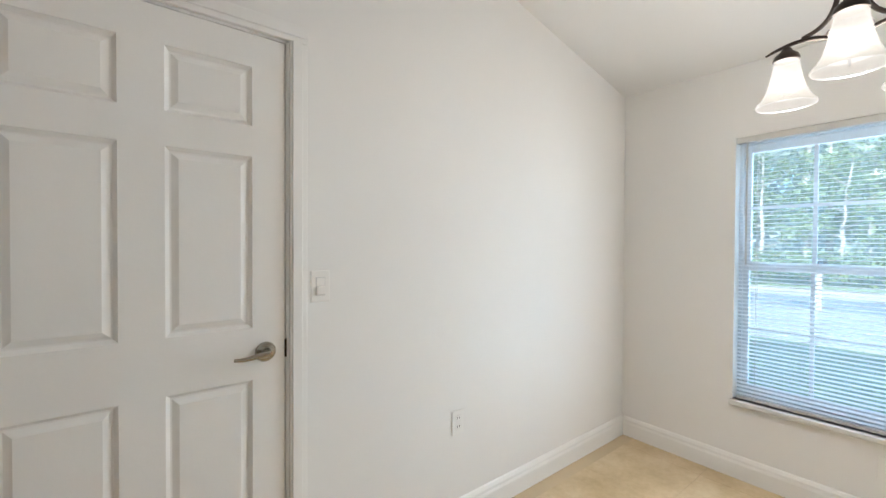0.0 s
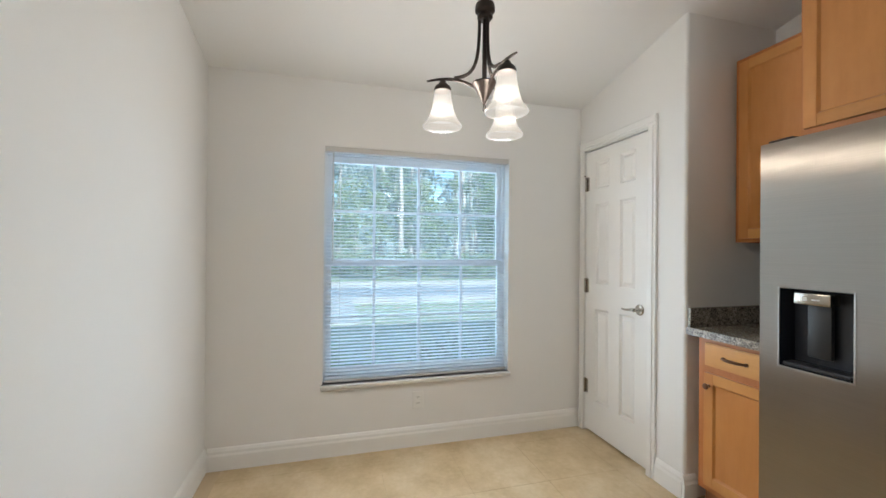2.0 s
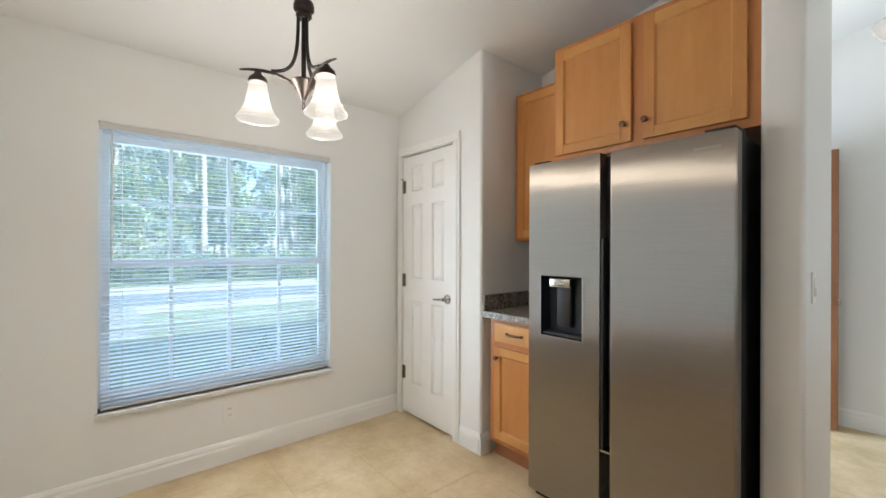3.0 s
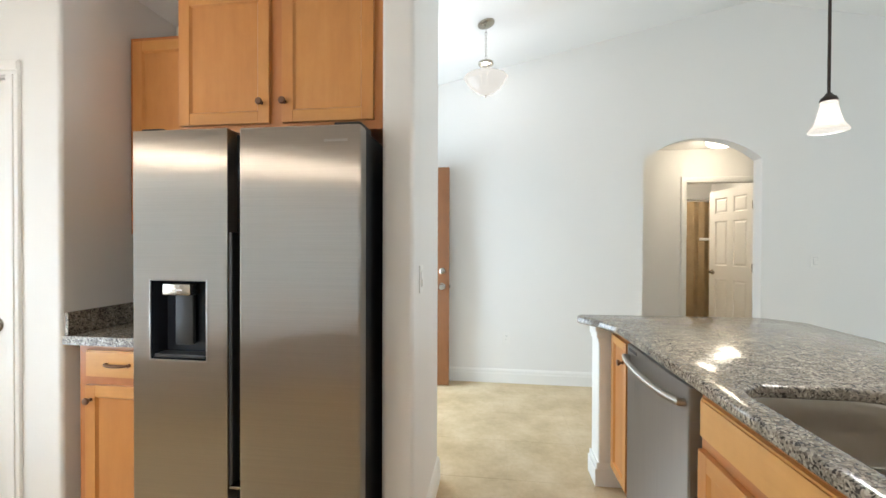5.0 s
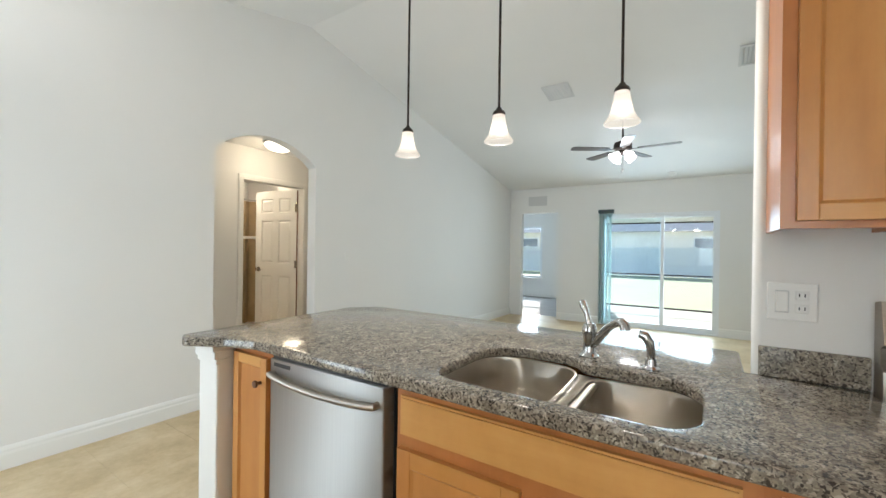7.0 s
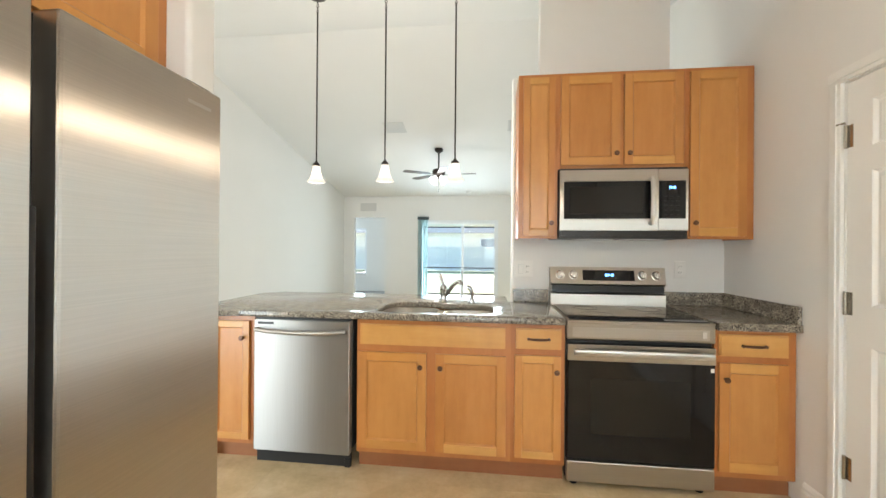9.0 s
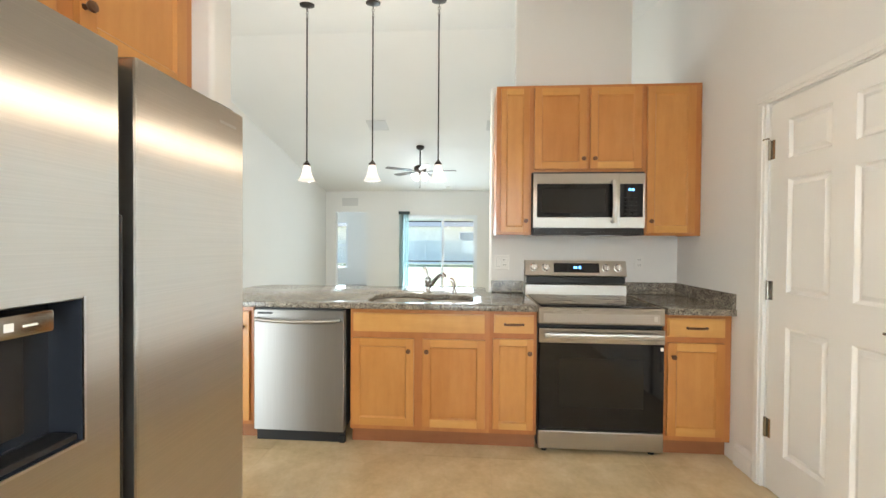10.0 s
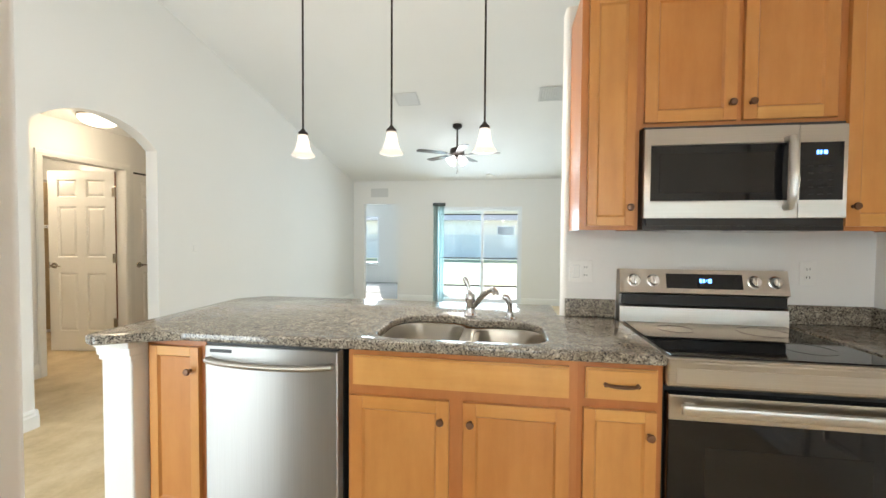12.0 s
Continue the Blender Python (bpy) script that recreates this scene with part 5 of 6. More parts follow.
for deg in (67, 187, 307):
    c, s = math.cos(radians(deg)), math.sin(radians(deg))

    def rz(r, z):
        return (r * c, r * s, z)
    part("arm", tube(bmesh.new(), bez(rz(0.020, 0.33), rz(0.022, 0.16), rz(0.03, 0.112), rz(0.115, 0.108), 14), 0.0065), M_BRONZE, ch, smooth=True)
    part("scroll", tube(bmesh.new(), bez(rz(0.03, 0.066), rz(0.07, 0.09), rz(0.12, 0.118), rz(0.222, 0.100), 14), [0.006] * 11 + [0.0055, 0.005, 0.0045, 0.003]), M_BRONZE, ch, smooth=True)
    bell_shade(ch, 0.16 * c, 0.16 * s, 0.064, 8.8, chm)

for k, y in enumerate((-0.786, -0.219, 0.337)):
    pm = pose(-1.035, y, 1.955)
    pn = thing("pendant_lamp", pm, "slim dark bronze pendant with lit bell glass over the peninsula", "pendant lamp", "pendants over the peninsula")
    top = ceiling_z(-1.035) - 1.955
    part("canopy", lathe(bmesh.new(), [(0.001, 0), (0.062, 0), (0.060, -0.014), (0.022, -0.026), (0.001, -0.028)], 24, (0, 0, top), Matrix.Rotation(radians(12.4), 4, "Y")), M_BRONZE, pn, smooth=True)
    bm = bmesh.new()
    for j in range(4):
        pts = [Vector((0.009 * math.cos(a), 0, top - 0.045 - j * 0.024 + 0.015 * math.sin(a))) for a in [2 * math.pi * q / 10 for q in range(11)]]
        tube(bm, [Vector((0, p.x, p.z)) for p in pts] if j % 2 else pts, 0.0022, 6)
    part("chain", bm, M_BRONZE, pn)
    part("rod", tube(bmesh.new(), [(0, 0, 0.03), (0, 0, top - 0.12)], 0.0062), M_BRONZE, pn, smooth=True)
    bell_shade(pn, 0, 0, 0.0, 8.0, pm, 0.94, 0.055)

fm = pose(0.487, -1.85, 2.44)
fl = thing("foyer_pendant", fm, "brushed nickel chain pendant with alabaster glass bowl", "pendant lamp")
top = ceiling_z(0.487) - 2.44
part("canopy", lathe(bmesh.new(), [(0.001, 0), (0.065, 0), (0.062, -0.012), (0.03, -0.028), (0.001, -0.03)], 24, (0, 0, top), Matrix.Rotation(radians(12.4), 4, "Y")), M_NICKEL, fl, smooth=True)
bm = bmesh.new()
for j in range(11):
    zc = 0.285 + j * 0.0215
    if zc > top - 0.04:
        break
    pts = [Vector((0.008 * math.cos(a), 0, zc + 0.014 * math.sin(a))) for a in [2 * math.pi * q / 10 for q in range(11)]]
    tube(bm, [Vector((0, p.x, p.z)) for p in pts] if j % 2 else pts, 0.002, 6)
part("chain", bm, M_NICKEL, fl)
part("cap", lathe(bmesh.new(), [(0.001, 0.270), (0.010, 0.268), (0.018, 0.258), (0.055, 0.245), (0.058, 0.232), (0.050, 0.225), (0.001, 0.224)], 24), M_NICKEL, fl, smooth=True)
for a in range(3):
    x, y = 0.036 * math.cos(a * 2.094), 0.036 * math.sin(a * 2.094)
    part("rod", tube(bmesh.new(), [(x, y, 0.225), (x, y, 0.03)], 0.004), M_NICKEL, fl)
part("bowl", shell(bmesh.new(), [(0.005, 0.0), (0.05, 0.012), (0.095, 0.04), (0.135, 0.08), (0.155, 0.115), (0.163, 0.13), (0.160, 0.135)], 0.004, 36), M_BOWL, fl, "lit alabaster glass bowl", True)
part("finial", lathe(bmesh.new(), [(0.001, -0.018), (0.006, -0.014), (0.005, -0.004), (0.009, 0.002), (0.001, 0.004)], 12), M_NICKEL, fl, smooth=True)
bulb(0.487, -1.85, 2.62, 4.2, 0.06)

dm = thing("hall_ceiling_light", pose(-1.925, -3.31, HALL_TOP), "lit round frosted dome light on the hall ceiling", "ceiling light")
part("base_ring", lathe(bmesh.new(), [(0.001, 0), (0.165, 0), (0.165, -0.018), (0.001, -0.018)], 32), M_NICKEL, dm, smooth=True)
part("dome", lathe(bmesh.new(), [(0.155, -0.018), (0.150, -0.04), (0.125, -0.065), (0.08, -0.085), (0.001, -0.095)], 32), M_DOME, dm, "lit frosted glass dome", True)
bulb(-1.925, -3.31, HALL_TOP - 0.2, 3.4, 0.1, (1.0, 0.82, 0.58))

# ---- ceiling fan ----
FX, FY = -4.48, -0.25
ft = ceiling_z(FX)
fn = thing("ceiling_fan", pose(FX, FY, ft), "dark five-blade ceiling fan with lit glass light kit", "ceiling fan")
part("canopy", lathe(bmesh.new(), [(0.001, 0.01), (0.07, 0.01), (0.068, -0.03), (0.035, -0.055), (0.001, -0.058)], 24), M_BRONZE, fn, smooth=True)
part("downrod", tube(bmesh.new(), [(0, 0, -0.05), (0, 0, -0.32)], 0.013), M_BRONZE, fn, smooth=True)
part("motor", lathe(bmesh.new(), [(0.001, -0.30), (0.03, -0.31), (0.095, -0.335), (0.105, -0.36), (0.105, -0.41), (0.085, -0.43), (0.001, -0.432)], 28), M_BRONZE, fn, smooth=True)
bm = bmesh.new()
prism(bm, rounded([(0.17, -0.052), (0.62, -0.068), (0.62, 0.068), (0.17, 0.052)], [0.02, 0.045, 0.045, 0.02], 5), -0.003, 0.003)
BLADE = finish("blade", bm, M_BLADE)
IRON = finish("blade_iron", B((0.09, 0.19, -0.018, 0.018, -0.008, -0.003), (0.17, 0.23, -0.04, 0.04, -0.006, -0.0035)), M_BRONZE)
for k in range(5):
    mm = pose(0, 0, -0.415, 0, 0, 16 + 72 * k) @ pose(0, 0, 0, 5, 0, 0)
    bo = part("blade", BLADE, None, fn, m=mm)
    part("blade_iron", IRON, None, bo)
part("light_fitter", lathe(bmesh.new(), [(0.001, -0.43), (0.05, -0.43), (0.055, -0.46), (0.03, -0.485), (0.001, -0.487)], 20), M_BRONZE, fn, smooth=True)
for k in range(4):
    a = radians(45 + 90 * k)
    tilt = Matrix.Translation((0.055 * math.cos(a), 0.055 * math.sin(a), -0.46)) @ Matrix.Rotation(a, 4, "Z") @ Matrix.Rotation(radians(-50), 4, "Y")
    part("light_shade", shell(bmesh.new(), [(0.022, 0), (0.030, -0.03), (0.045, -0.07), (0.062, -0.10)], 0.003, 20), M_FROST, fn, "lit frosted glass shade", True, tilt)
for x, z in ((0.03, -0.70), (-0.03, -0.66)):
    part("pull_chain", tube(lathe(bmesh.new(), [(0.001, 0.02), (0.006, 0.015), (0.008, 0.0), (0.001, -0.004)], 10, (x, 0, z)), [(x, 0, -0.48), (x, 0, z)], 0.0015, 5), M_BRONZE, fn)
bulb(FX, FY, ft - 0.62, 4, 0.1, (0.95, 0.97, 1.0))


# ---- vents, detector, plates ----
def vent(m, w, h, n, label, name):
    ob = thing(name, m, label, "vent")
    part("frame", B((0, w, 0, 0.02, -0.006, 0), (0, w, h - 0.02, h, -0.006, 0), (0, 0.02, 0.02, h - 0.02, -0.006, 0), (w - 0.02, w, 0.02, h - 0.02, -0.006, 0)), M_VENT, ob)
    part("backing", B((0.02, w - 0.02, 0.02, h - 0.02, -0.001, 0.0)), M_VENT, ob)
    me = None
    for i in range(n):
        y = 0.02 + (h - 0.04) * (i + 0.5) / n
        o = part("slat", me or B((0.02, w - 0.02, -0.007, 0.007, -0.001, 0.001)), M_VENT, ob, m=pose(0, y, -0.005, 35, 0, 0))
        me = o.data
    return ob


SL = math.degrees(math.atan(0.21))
vent(pose(-3.89, -0.96, ceiling_z(-3.89) - 0.003, 0, -SL, 0), 0.30, 0.30, 9, "white ceiling air register on the vaulted slope", "ceiling_vent")
vent(pose(-3.92, 0.84, ceiling_z(-3.95) - 0.003, 0, -SL, 0), 0.30, 0.30, 9, "white ceiling air register on the vaulted slope", "ceiling_vent")
vent(pose(WEST + 0.003, -1.95, 2.14, 90, 0, 90) @ pose(-0.37, 0, 0, 0, 0, 0), 0.37, 0.18, 7, "white return air grille above the bedroom opening", "wall_vent")
sm = thing("smoke_detector", pose(-6.45, 0.13, ceiling_z(-6.45), 0, -SL, 0), "round white smoke detector on the ceiling", "smoke detector")
part("body", lathe(bmesh.new(), [(0.001, 0), (0.065, 0), (0.062, -0.02), (0.045, -0.034), (0.001, -0.036)], 24), M_PLATE, sm, smooth=True)


def plate(m, kind, label, gangs=1):
    """A wall plate, local front facing -y."""
    ob = thing("light_switch" if kind == "switch" else "wall_outlet", m, label, "switch" if kind == "switch" else "outlet")
    part("cover", B((-0.036 * (1 if gangs == 1 else 1.65), 0.036 * (1 if gangs == 1 else 1.65), -0.006, 0, -0.058, 0.058, 0.003)), M_PLATE, ob)
    if kind == "switch":
        # the shadow line round the rocker is put into the frame's grey
        part("rocker_frame", B((-0.018, 0.018, -0.0075, -0.005, -0.034, 0.034, 0.001)), M_VENT, ob)
        part("rocker", B((-0.0155, 0.0155, -0.0085, -0.006, 0.001, 0.031, 0.001)), M_PLATE, ob)
        part("rocker", B((-0.0155, 0.0155, -0.0135, -0.006, -0.031, -0.0005, 0.002)), M_PLATE, ob)
    else:
        cx = 0.0 if gangs == 1 else 0.023
        if gangs == 2:
            part("rocker_frame", B((-0.041, -0.007, -0.0075, -0.005, -0.034, 0.034, 0.001)), M_VENT, ob)
            part("rocker", B((-0.0385, -0.0095, -0.010, -0.006, -0.031, 0.031, 0.002)), M_PLATE, ob)
        for z in (-0.02, 0.02):
            part("socket", B((cx - 0.016, cx + 0.016, -0.008, -0.005, z - 0.014, z + 0.014, 0.003)), M_PLATE, ob)
            part("slots", B((cx - 0.008, cx - 0.005, -0.0086, -0.0078, z - 0.004, z + 0.006), (cx + 0.005, cx + 0.008, -0.0086, -0.0078, z - 0.004, z + 0.006)), M_DARKSIDE, ob)
    return ob


plate(pose(1.0, NORTH, 1.187), "switch", "white rocker light switch beside the kitchen door")
plate(pose(1.67, NORTH, 0.50), "outlet", "white duplex outlet low on the kitchen wall")
plate(pose(EAST, 0.915, 0.305, 0, 0, -90), "outlet", "white duplex outlet under the nook window")
plate(pose(0.30, SOUTH, 0.43, 0, 0, 180), "outlet", "white duplex outlet low on the foyer wall")
plate(pose(WALLX, 0.855, 1.15, 0, 0, 90), "outlet", "white two-gang outlet plate above the backsplash", 2)
plate(pose(WALLX, 1.905, 1.16, 0, 0, 90), "outlet", "white duplex outlet beside the range")
plate(pose(STUB0, -0.50, 1.17, 0, 0, -90), "switch", "white rocker switch on the drywall stub")
plate(pose(-2.36, SOUTH, 1.19, 0, 0, 180), "switch", "white rocker switch on the living room wall")

# ---- patio slider and vertical blind ----
sl = thing("window_slider", pose(WEST - 0.09, SL0, 0), "white-framed sliding glass patio door", "sliding door")
sl["kind"] = "structure"
sw_, sh_ = SL1 - SL0, SLZ
part("window_frame", B((0, 0.08, 0, 0.035, 0, sh_), (0, 0.08, sw_ - 0.035, sw_, 0, sh_), (0, 0.08, 0.035, sw_ - 0.035, sh_ - 0.035, sh_), (0, 0.08, 0.035, sw_ - 0.035, 0, 0.02)), M_VINYL, sl)
for x, a, b in ((0.045, 0.035, 0.995), (0.012, 0.935, sw_ - 0.035)):
    q = part("door_panel", B((x, x + 0.025, a, a + 0.05, 0.02, sh_ - 0.035), (x, x + 0.025, b - 0.05, b, 0.02, sh_ - 0.035), (x, x + 0.025, a + 0.05, b - 0.05, sh_ - 0.085, sh_ - 0.035), (x, x + 0.025, a + 0.05, b - 0.05, 0.02, 0.09)), M_VINYL, sl)
    p = part("pane", B((x + 0.010, x + 0.013, a + 0.05, b - 0.05, 0.09, sh_ - 0.085)), M_PANE if x > 0.04 else M_CLEAR, q)
    p.visible_shadow = False
vb = thing("vertical_blind", pose(WEST + 0.05, -1.0, 0.02), "teal vertical blind drawn aside at the patio door", "blind")
part("head_rail", B((-0.03, 0.03, 0.0, 0.25, 1.925, 1.99, 0.003)), M_DKTEAL, vb, "dark valance end")
VANE = finish("vane", B((-0.042, 0.042, -0.0008, 0.0008, 0.0, 1.925)), M_TEAL)
for i in range(12):
    part("vane", VANE, None, vb, m=pose(0.0, 0.015 + i * 0.019, 0, 0, 0, 18 + 6 * math.sin(i * 2.1)))

# ---- rooms beyond ----
bw = thing("window_bedroom", pose(BX - 0.08, BW0, BWZ0), "white vinyl bedroom window with bright daylight", "window")
bw["kind"] = "structure"
ww, hh = BW1 - BW0, BWZ1 - BWZ0
part("window_frame", B((0, 0.06, 0, 0.05, 0, hh), (0, 0.06, ww - 0.05, ww, 0, hh), (0, 0.06, 0.05, ww - 0.05, 0, 0.05), (0, 0.06, 0.05, ww - 0.05, hh - 0.05, hh), (0, 0.06, 0.05, ww - 0.05, hh / 2 - 0.03, hh / 2 + 0.03)), M_VINYL, bw)
p = part("pane", B((0.02, 0.023, 0.05, ww - 0.05, 0.05, hh - 0.05)), M_CLEAR, bw)
p.visible_shadow = False
part("window_sill", B((0.06, 0.16, -0.01, ww + 0.01, -0.03, 0, 0.004)), M_SILL, bw)
sc = thing("shower_curtain", pose(-2.0, -5.55, 0.06), "tan fabric shower curtain across the bathroom", "curtain")
bm = bmesh.new()
n = 90
vs = [[bm.verts.new((-1.2 + 2.1 * i / n, 0.03 * math.sin(i * 0.9) + 0.012 * math.sin(i * 0.37), z)) for z in (0.0, 1.0, 1.95)] for i in range(n + 1)]
for a, b in zip(vs, vs[1:]):
    for k in range(2):
        bm.faces.new((a[k], b[k], b[k + 1], a[k + 1]))
bmesh.ops.solidify(bm, geom=bm.faces[:], thickness=0.004)
part("cloth", bm, M_CURTAIN, sc, smooth=True)
part("rod", tube(bmesh.new(), [(-1.29, 0, 1.97), (1.09, 0, 1.97)], 0.012), M_CHROME, sc, smooth=True)
tb = thing("bathtub", pose(-2.0, -5.95, 0), "white bathtub edge behind the curtain", "bathtub")
part("apron", B((-1.29, 1.09, -0.33, 0.33, 0.0, 0.42, 0.03)), M_TRIM, tb, smooth=True)
tw = thing("towel_bar", pose(-2.62, -5.2, 1.42), "white towel bar on the bathroom wall", "towel bar")
part("bar", tube(bmesh.new(), [(0, 0.0, 0), (0.0, 0.35, 0)], 0.011), M_PLATE, tw, smooth=True)
part("bracket", B((-0.68, 0.012, -0.02, 0.02, -0.02, 0.02, 0.003)), M_PLATE, tw)
# fill lamp added to brighten the bathroom; it has no fixture
bulb(-2.1, -4.9, 2.3, 14.0, 0.1, (1.0, 0.84, 0.62))

# ---- outdoors ----
G = -0.16
bm = bmesh.new()
bmesh.ops.create_grid(bm, x_segments=4, y_segments=4, size=3000, matrix=Matrix.Translation((0, 0, G)))
structure("ground", bm, M_GRASS, "mown lawn reaching to the woods", "lawn")
structure("road", B((13.0, 16.2, -60, 60, G, G + 0.02)), M_ROAD, "grey asphalt road in front of the house", "road")
structure("road_verge", B((16.2, 19.0, -60, 60, G, G + 0.012), (11.6, 13.0, -60, 60, G, G + 0.012)), M_SAND, "pale sandy road verge", "ground")
structure("driveway", B((8.6, 13.0, 0.9, 7.0, G, G + 0.03)), M_CONC, "pale concrete driveway", "driveway")

structure("back_yard", B((-30.0, -9.75, -18, 18, G, G + 0.015)), M_YARD, "pale sunlit dry back lawn", "ground")

# covered patio with screen frame
structure("patio_slab", B((-9.75, WEST - 0.12, -1.66, 4.2, G, -0.02)), M_CONC, "pale concrete patio slab", "patio")
# the unseen stretch past the slab is added to block sun from the slider
structure("patio_ceiling", B((-11.2, WEST - 0.12, -1.66, 4.2, 2.30, 2.42)), M_STUCCO, "cream patio ceiling", "ceiling")
sf = thing("patio_screen_frame", pose(-9.7, 0, 0), "dark bronze patio screen frame with thin rails", "screen frame")
for y in (-1.6, 2.2, 4.15):
    part("post", B((-0.02, 0.02, y - 0.02, y + 0.02, -0.02, 1.935)), M_BRONZE, sf)
for z in (-0.02, 0.74, 1.935):
    part("rail", B((-0.02, 0.02, -1.64, 4.2, z, z + 0.032)), M_BRONZE, sf)
structure("patio_beam", B((-9.80, -9.62, -1.66, 4.2, 1.968, 2.298)), M_STUCCO, "cream beam over the patio opening", "beam")

fe = thing("garden_fence", pose(-24.8, 0, G), "white vinyl privacy fence across the back yard", "fence")
FP, FN = None, None
for k in range(15):
    y = -16.8 + 2.4 * k
    FN = part("post", FN.data if FN else B((-0.06, 0.06, -0.06, 0.06, 0, 1.70, 0.01), (-0.075, 0.075, -0.075, 0.075, 1.70, 1.73, 0.01)), M_FENCE, fe, m=pose(0, y, 0))
    if k < 14:
        bm = bmesh.new()
        for j in range(14):
            box(bm, -0.012, 0.012, 0.062 + j * 0.1626, 0.222 + j * 0.1626, 0.06, 1.62)
        box(bm, -0.025, 0.025, 0.06, 2.34, 0.04, 0.16)
        box(bm, -0.025, 0.025, 0.06, 2.34, 1.55, 1.66)
        FP = part("panel", FP.data if FP else bm, M_FENCE, fe, m=pose(0, y, 0))

ho = thing("neighbour_house", pose(-35, 1.0, G), "pale stucco neighbour house with grey roof", "house")
part("wall", B((-4, 4, -16, 16, 0, 2.85)), M_STUCCO, ho)
bm = bmesh.new()
v = [bm.verts.new(p) for p in ((-4.6, -16.6, 2.83), (4.6, -16.6, 2.83), (4.6, 16.6, 2.83), (-4.6, 16.6, 2.83), (0, -12, 5.1), (0, 12, 5.1))]
for f in ((3, 2, 1, 0), (0, 1, 4), (1, 2, 5, 4), (2, 3, 5), (3, 0, 4, 5)):
    bm.faces.new([v[i] for i in f])
part("roof", bm, M_ROOF, ho)
for y in (-12.8, -0.6, 9.0):
    w = part("window", B((4.0, 4.06, y - 0.70, y + 0.70, 1.05, 2.42)), M_VINYL, ho)
    part("pane", B((4.05, 4.08, y - 0.62, y + 0.62, 1.13, 2.34)), M_FARPANE, w)

mb = thing("mailbox", pose(12.4, 2.55, G), "dark roadside mailbox on a post", "mailbox")
part("post", B((-0.045, 0.045, -0.045, 0.045, 0, 1.0, 0.006)), M_BARK, mb)
bm = bmesh.new()
sec = rounded([(-0.09, 1.0), (0.09, 1.0), (0.09, 1.22), (-0.09, 1.22)], [0, 0, 0.088, 0.088], 6)
a = [bm.verts.new((-0.22, p[0], p[1])) for p in sec]
b = [bm.verts.new((0.25, p[0], p[1])) for p in sec]
bm.faces.new(a)
bm.faces.new(b[::-1])
for i in range(len(sec)):
    bm.faces.new((a[i], b[i], b[(i + 1) % len(sec)], a[(i + 1) % len(sec)]))
part("box", bm, M_BLACK, mb)


def leaf_mesh(name, centers, count, size, flat, material, rng):
    """Many small leaf quads scattered in the given clumps (x, y, z, rx, ry, rz)."""
    k = len(centers)
    c = np.array(centers)[rng.integers(0, k, count)]
    d = rng.normal(size=(count, 3))
    d /= np.linalg.norm(d, axis=1)[:, None]
    p = c[:, :3] + d * c[:, 3:] * rng.uniform(0.25, 1.05, (count, 1))
    u = rng.normal(size=(count, 3))
    u[:, 2] *= flat
    u /= np.linalg.norm(u, axis=1)[:, None]
    w = np.cross(u, rng.normal(size=(count, 3)))
    w /= np.linalg.norm(w, axis=1)[:, None]
    s = size * rng.uniform(0.5, 1.4, (count, 1))
    q = np.stack([p - u * s, p + w * s * 0.45, p + u * s, p - w * s * 0.45], 1).reshape(-1, 3)
    me = bpy.data.meshes.new(name)
    me.from_pydata(q.tolist(), [], (np.arange(count * 4).reshape(-1, 4)).tolist())
    me.materials.append(material)
    return me


def trunk_mesh(name, h, r, lean, rng, limbs):
    bm = bmesh.new()
    pts = [(lean * (i / 10) ** 2 + rng.normal() * 0.03, rng.normal() * 0.03, h * i / 10) for i in range(11)]
    tube(bm, pts, [r * (1.25 if i == 0 else 1) * (1 - 0.075 * i) for i in range(11)], 9)
    for z0, ln, a, up in limbs:
        x = lean * (z0 / h) ** 2
        tube(bm, bez((x, 0, z0), (x + 0.3 * ln * math.cos(a), 0.3 * ln * math.sin(a), z0 + 0.1 * up), (x + 0.7 * ln * math.cos(a), 0.7 * ln * math.sin(a), z0 + 0.5 * up), (x + ln * math.cos(a), ln * math.sin(a), z0 + up), 5), [r * 0.35, r * 0.3, r * 0.25, r * 0.2, r * 0.13, r * 0.05], 6)
    return finish(name, bm, M_BARK, True)


rng = np.random.default_rng(7)
protos = []
for k in range(3):
    h = 13 + 2 * k
    limbs = [(h * (0.5 + 0.045 * i), 2.2 - 0.13 * i, i * 2.4 + k, 0.5) for i in range(10)]
    cl = [(ln * math.cos(a) * 0.85, ln * math.sin(a) * 0.85, z0 + 0.5, 0.85, 0.85, 0.45) for z0, ln, a, up in limbs] + [(0, 0, h, 0.9, 0.9, 0.9)]
    protos.append((trunk_mesh("trunk", h, 0.17 + 0.03 * k, 0.5, rng, limbs), leaf_mesh("crown", cl, 1300, 0.14, 1.0, M_NEEDLE, rng), "pine_tree", "tall slender pine with a sparse crown at the wood's edge"))
for k in range(2):
    h = 5.5 + 1.5 * k
    limbs = [(h * (0.2 + 0.07 * i), 1.9 - 0.1 * i, i * 2.1 + k, 1.0) for i in range(9)]
    cl = [(ln * math.cos(a) * f, ln * math.sin(a) * f, z0 + 1.0 * f, 0.75, 0.75, 0.55) for z0, ln, a, up in limbs for f in (0.6, 1.0)] + [(0, 0, h, 0.9, 0.9, 0.7)]
    protos.append((trunk_mesh("trunk", h, 0.11, 0.4, rng, limbs), leaf_mesh("crown", cl, 2600, 0.13, 0.8, M_LEAF, rng), "oak_tree", "small leafy oak tree at the wood's edge"))


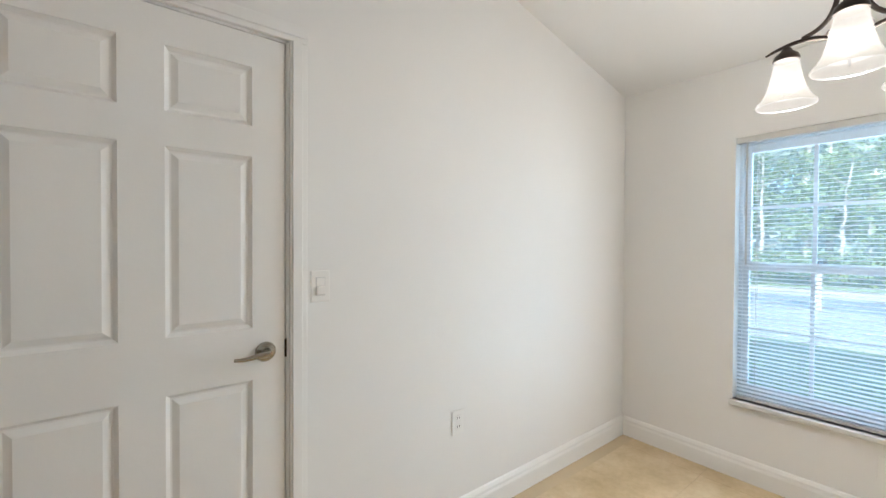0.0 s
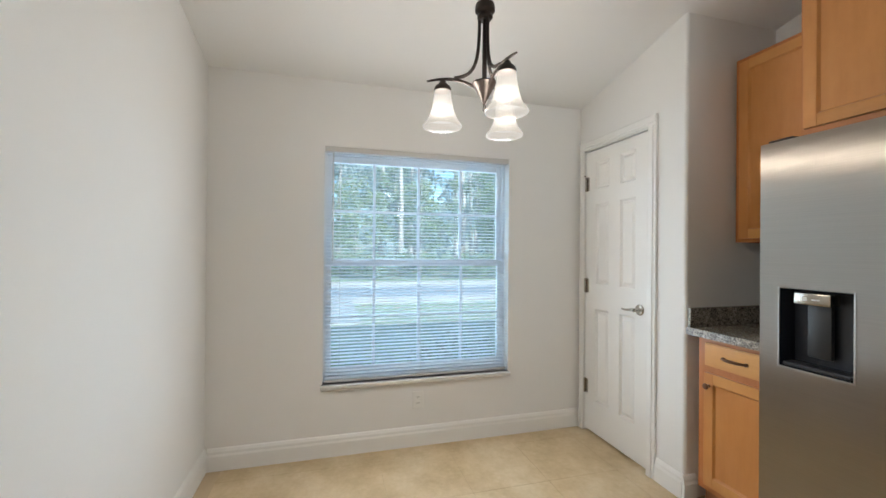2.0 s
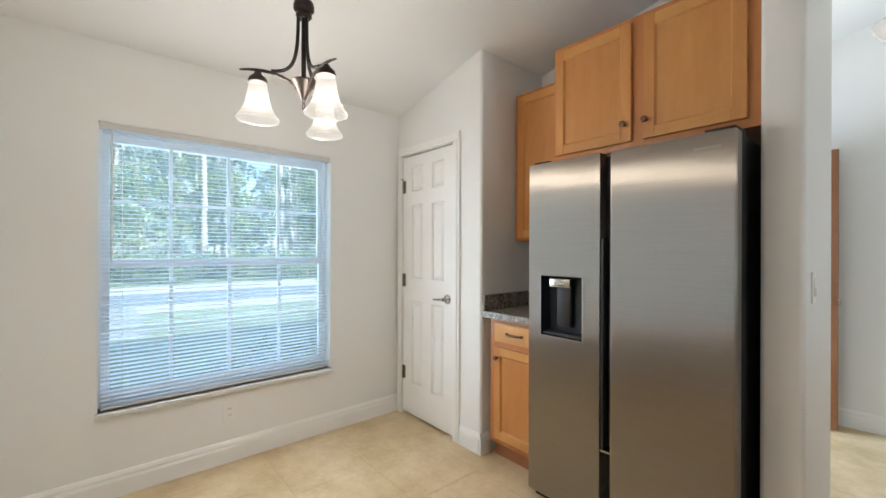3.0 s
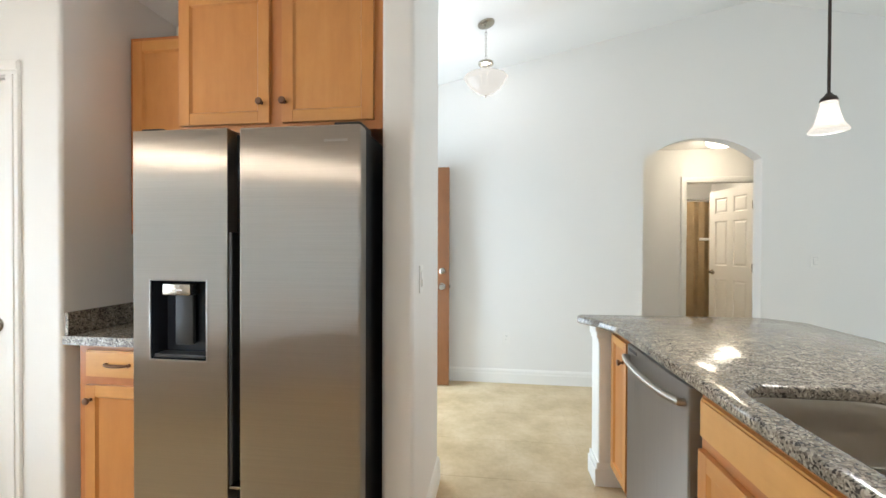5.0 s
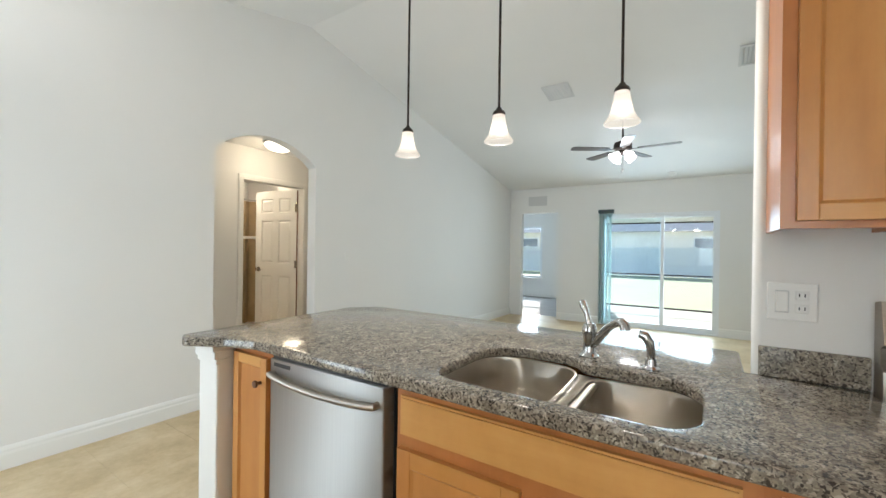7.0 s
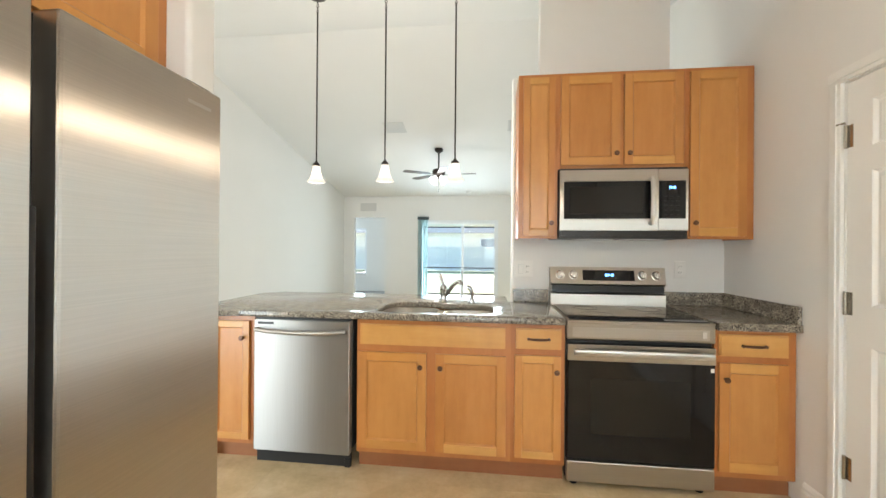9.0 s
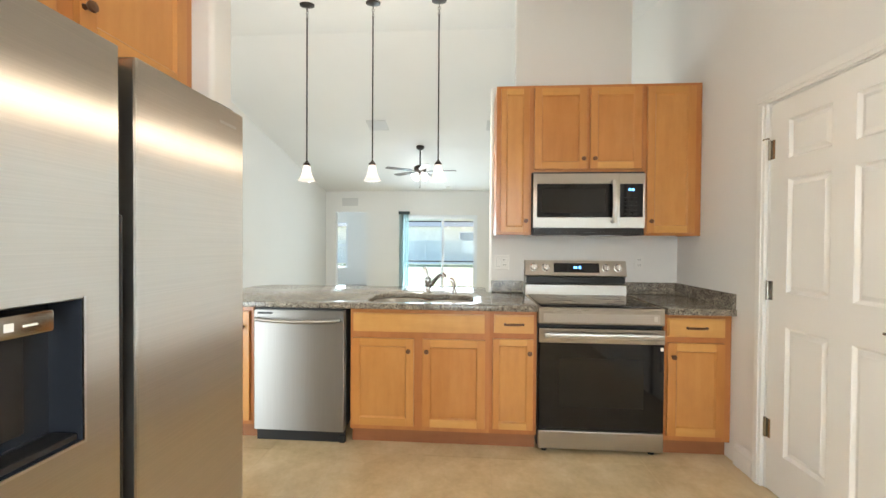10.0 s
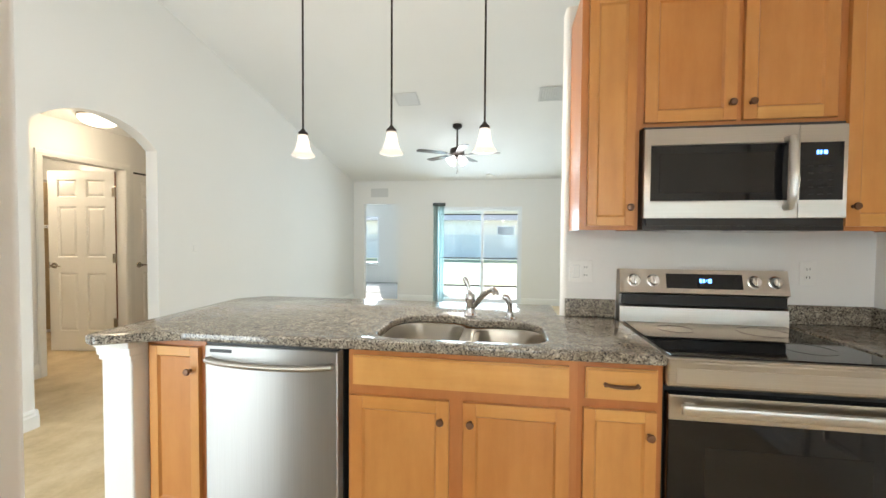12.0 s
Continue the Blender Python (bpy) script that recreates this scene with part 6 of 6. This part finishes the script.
def plant_tree(p, x, y, turn):
    ob = thing(p[2], pose(x, y, G, 0, 0, turn), p[3], "tree", "trees across the road")
    part("trunk", p[0], None, ob)
    part("crown", p[1], None, ob)


for i in range(34):
    plant_tree(protos[i % 3], 24 + 16 * rng.random(), -22 + 1.45 * i + rng.normal() * 0.8, rng.random() * 360)
for i in range(22):
    plant_tree(protos[3 + i % 2], 22 + 9 * rng.random(), -22 + 2.2 * i + rng.normal() * 0.7, rng.random() * 360)


def palmetto_mesh(rng):
    vs, fs = [], []
    for f in range(26):
        a, up = rng.random() * 6.283, 0.25 + rng.random() * 0.9
        base = np.array([0.15 * math.cos(a), 0.15 * math.sin(a), 0.1])
        tip = base + np.array([math.cos(a) * 1.0, math.sin(a) * 1.0, up * 1.2]) * (0.5 + 0.6 * rng.random())
        for j in range(11):
            b = a + (j - 5) * 0.24
            e = tip + np.array([math.cos(b) * 0.5, math.sin(b) * 0.5, 0.05 - 0.02 * abs(j - 5)])
            side = np.array([-math.sin(b), math.cos(b), 0.15]) * 0.03
            m_ = (tip + e) / 2
            i0 = len(vs)
            vs += [tip.tolist(), (m_ + side).tolist(), e.tolist(), (m_ - side).tolist()]
            fs.append((i0, i0 + 1, i0 + 2, i0 + 3))
    me = bpy.data.meshes.new("fronds")
    me.from_pydata(vs, [], fs)
    me.materials.append(M_PALM)
    return me


PALMS = [palmetto_mesh(rng) for _ in range(3)]
BUSH = [leaf_mesh("leaves", [(0, 0, 0.5, 0.8, 0.8, 0.5), (0.5, 0.3, 0.8, 0.6, 0.6, 0.5), (-0.5, -0.2, 0.7, 0.6, 0.6, 0.6)], 900, 0.11, 0.7, M_LEAF, rng) for _ in range(2)]
for i in range(44):
    pm = thing("palmetto", pose(19.6 + 3.6 * rng.random(), -20 + 0.95 * i + rng.normal() * 0.4, G, 0, 0, rng.random() * 360), "yellow-green saw palmetto across the road", "bush", "palmettos across the road")
    part("fronds", PALMS[i % 3], None, pm)
for i in range(40):
    pm = thing("bush", pose(19.8 + 5 * rng.random(), -20 + 1.05 * i + rng.normal() * 0.4, G, 0, 0, rng.random() * 360), "dense green understorey bush across the road", "bush", "bushes across the road")
    part("leaves", BUSH[i % 2], None, pm)

for k, (x, y, size) in enumerate(((4.35, 1.75, 0.42), (4.75, 1.15, 0.40), (4.55, 0.55, 0.38), (4.80, 0.0, 0.42), (4.60, -0.6, 0.38))):
    pm = thing("foundation_shrub", pose(x, y, G, 0, 0, 70 * k) @ Matrix.Scale(size, 4), "low dark green shrub in the shade under the window", "bush", "shrubs under the nook window")
    part("leaves", PALMS[k % 3] if k < 2 else BUSH[k % 2], None, pm)

# far woods, their distance haze carried by the pale leaf colour
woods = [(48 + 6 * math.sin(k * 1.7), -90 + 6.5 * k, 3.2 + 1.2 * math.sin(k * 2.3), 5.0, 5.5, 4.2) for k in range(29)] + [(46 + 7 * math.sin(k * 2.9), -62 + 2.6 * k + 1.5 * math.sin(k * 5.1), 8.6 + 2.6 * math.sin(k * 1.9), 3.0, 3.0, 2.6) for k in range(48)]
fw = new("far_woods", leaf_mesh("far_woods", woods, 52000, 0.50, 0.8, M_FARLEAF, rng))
tagged(fw, "far woods behind the roadside trees, leaves paled for haze", "woods", kind="stuff")

# ---- floor tiles ----
T, J = 0.455, 0.0017
TILE = finish("tile", B((-T / 2 + J / 2, T / 2 - J / 2, -T / 2 + J / 2, T / 2 - J / 2, -0.008, 0.0)), M_TILE)


def tiles_in(x0, x1, y0, y1):
    """Whole tiles of one grid whose middles lie in the rectangle."""
    for i in range(math.floor(x0 / T), math.ceil(x1 / T) + 1):
        for j in range(math.floor(y0 / T), math.ceil(y1 / T) + 1):
            x, y = 0.11 + i * T, 0.05 + j * T
            if x0 <= x < x1 and y0 <= y < y1:
                yield x, y


near = list(tiles_in(-1.7, 3.4, -2.85, 2.30))
far = [p for r in ((WEST - 0.12, -1.7, -2.85, 2.30), (-4.4, -0.45, -6.3, -2.85)) for p in tiles_in(*r)]
for x, y in near:
    part("tile", TILE, None, floor, m=pose(x, y, 0))
bm = bmesh.new()
for x, y in far:
    box(bm, x - T / 2 + J / 2, x + T / 2 - J / 2, y - T / 2 + J / 2, y + T / 2 - J / 2, -0.008, 0.0)
tagged(part("far_tiles", bm, M_TILE, floor), kind="stuff")
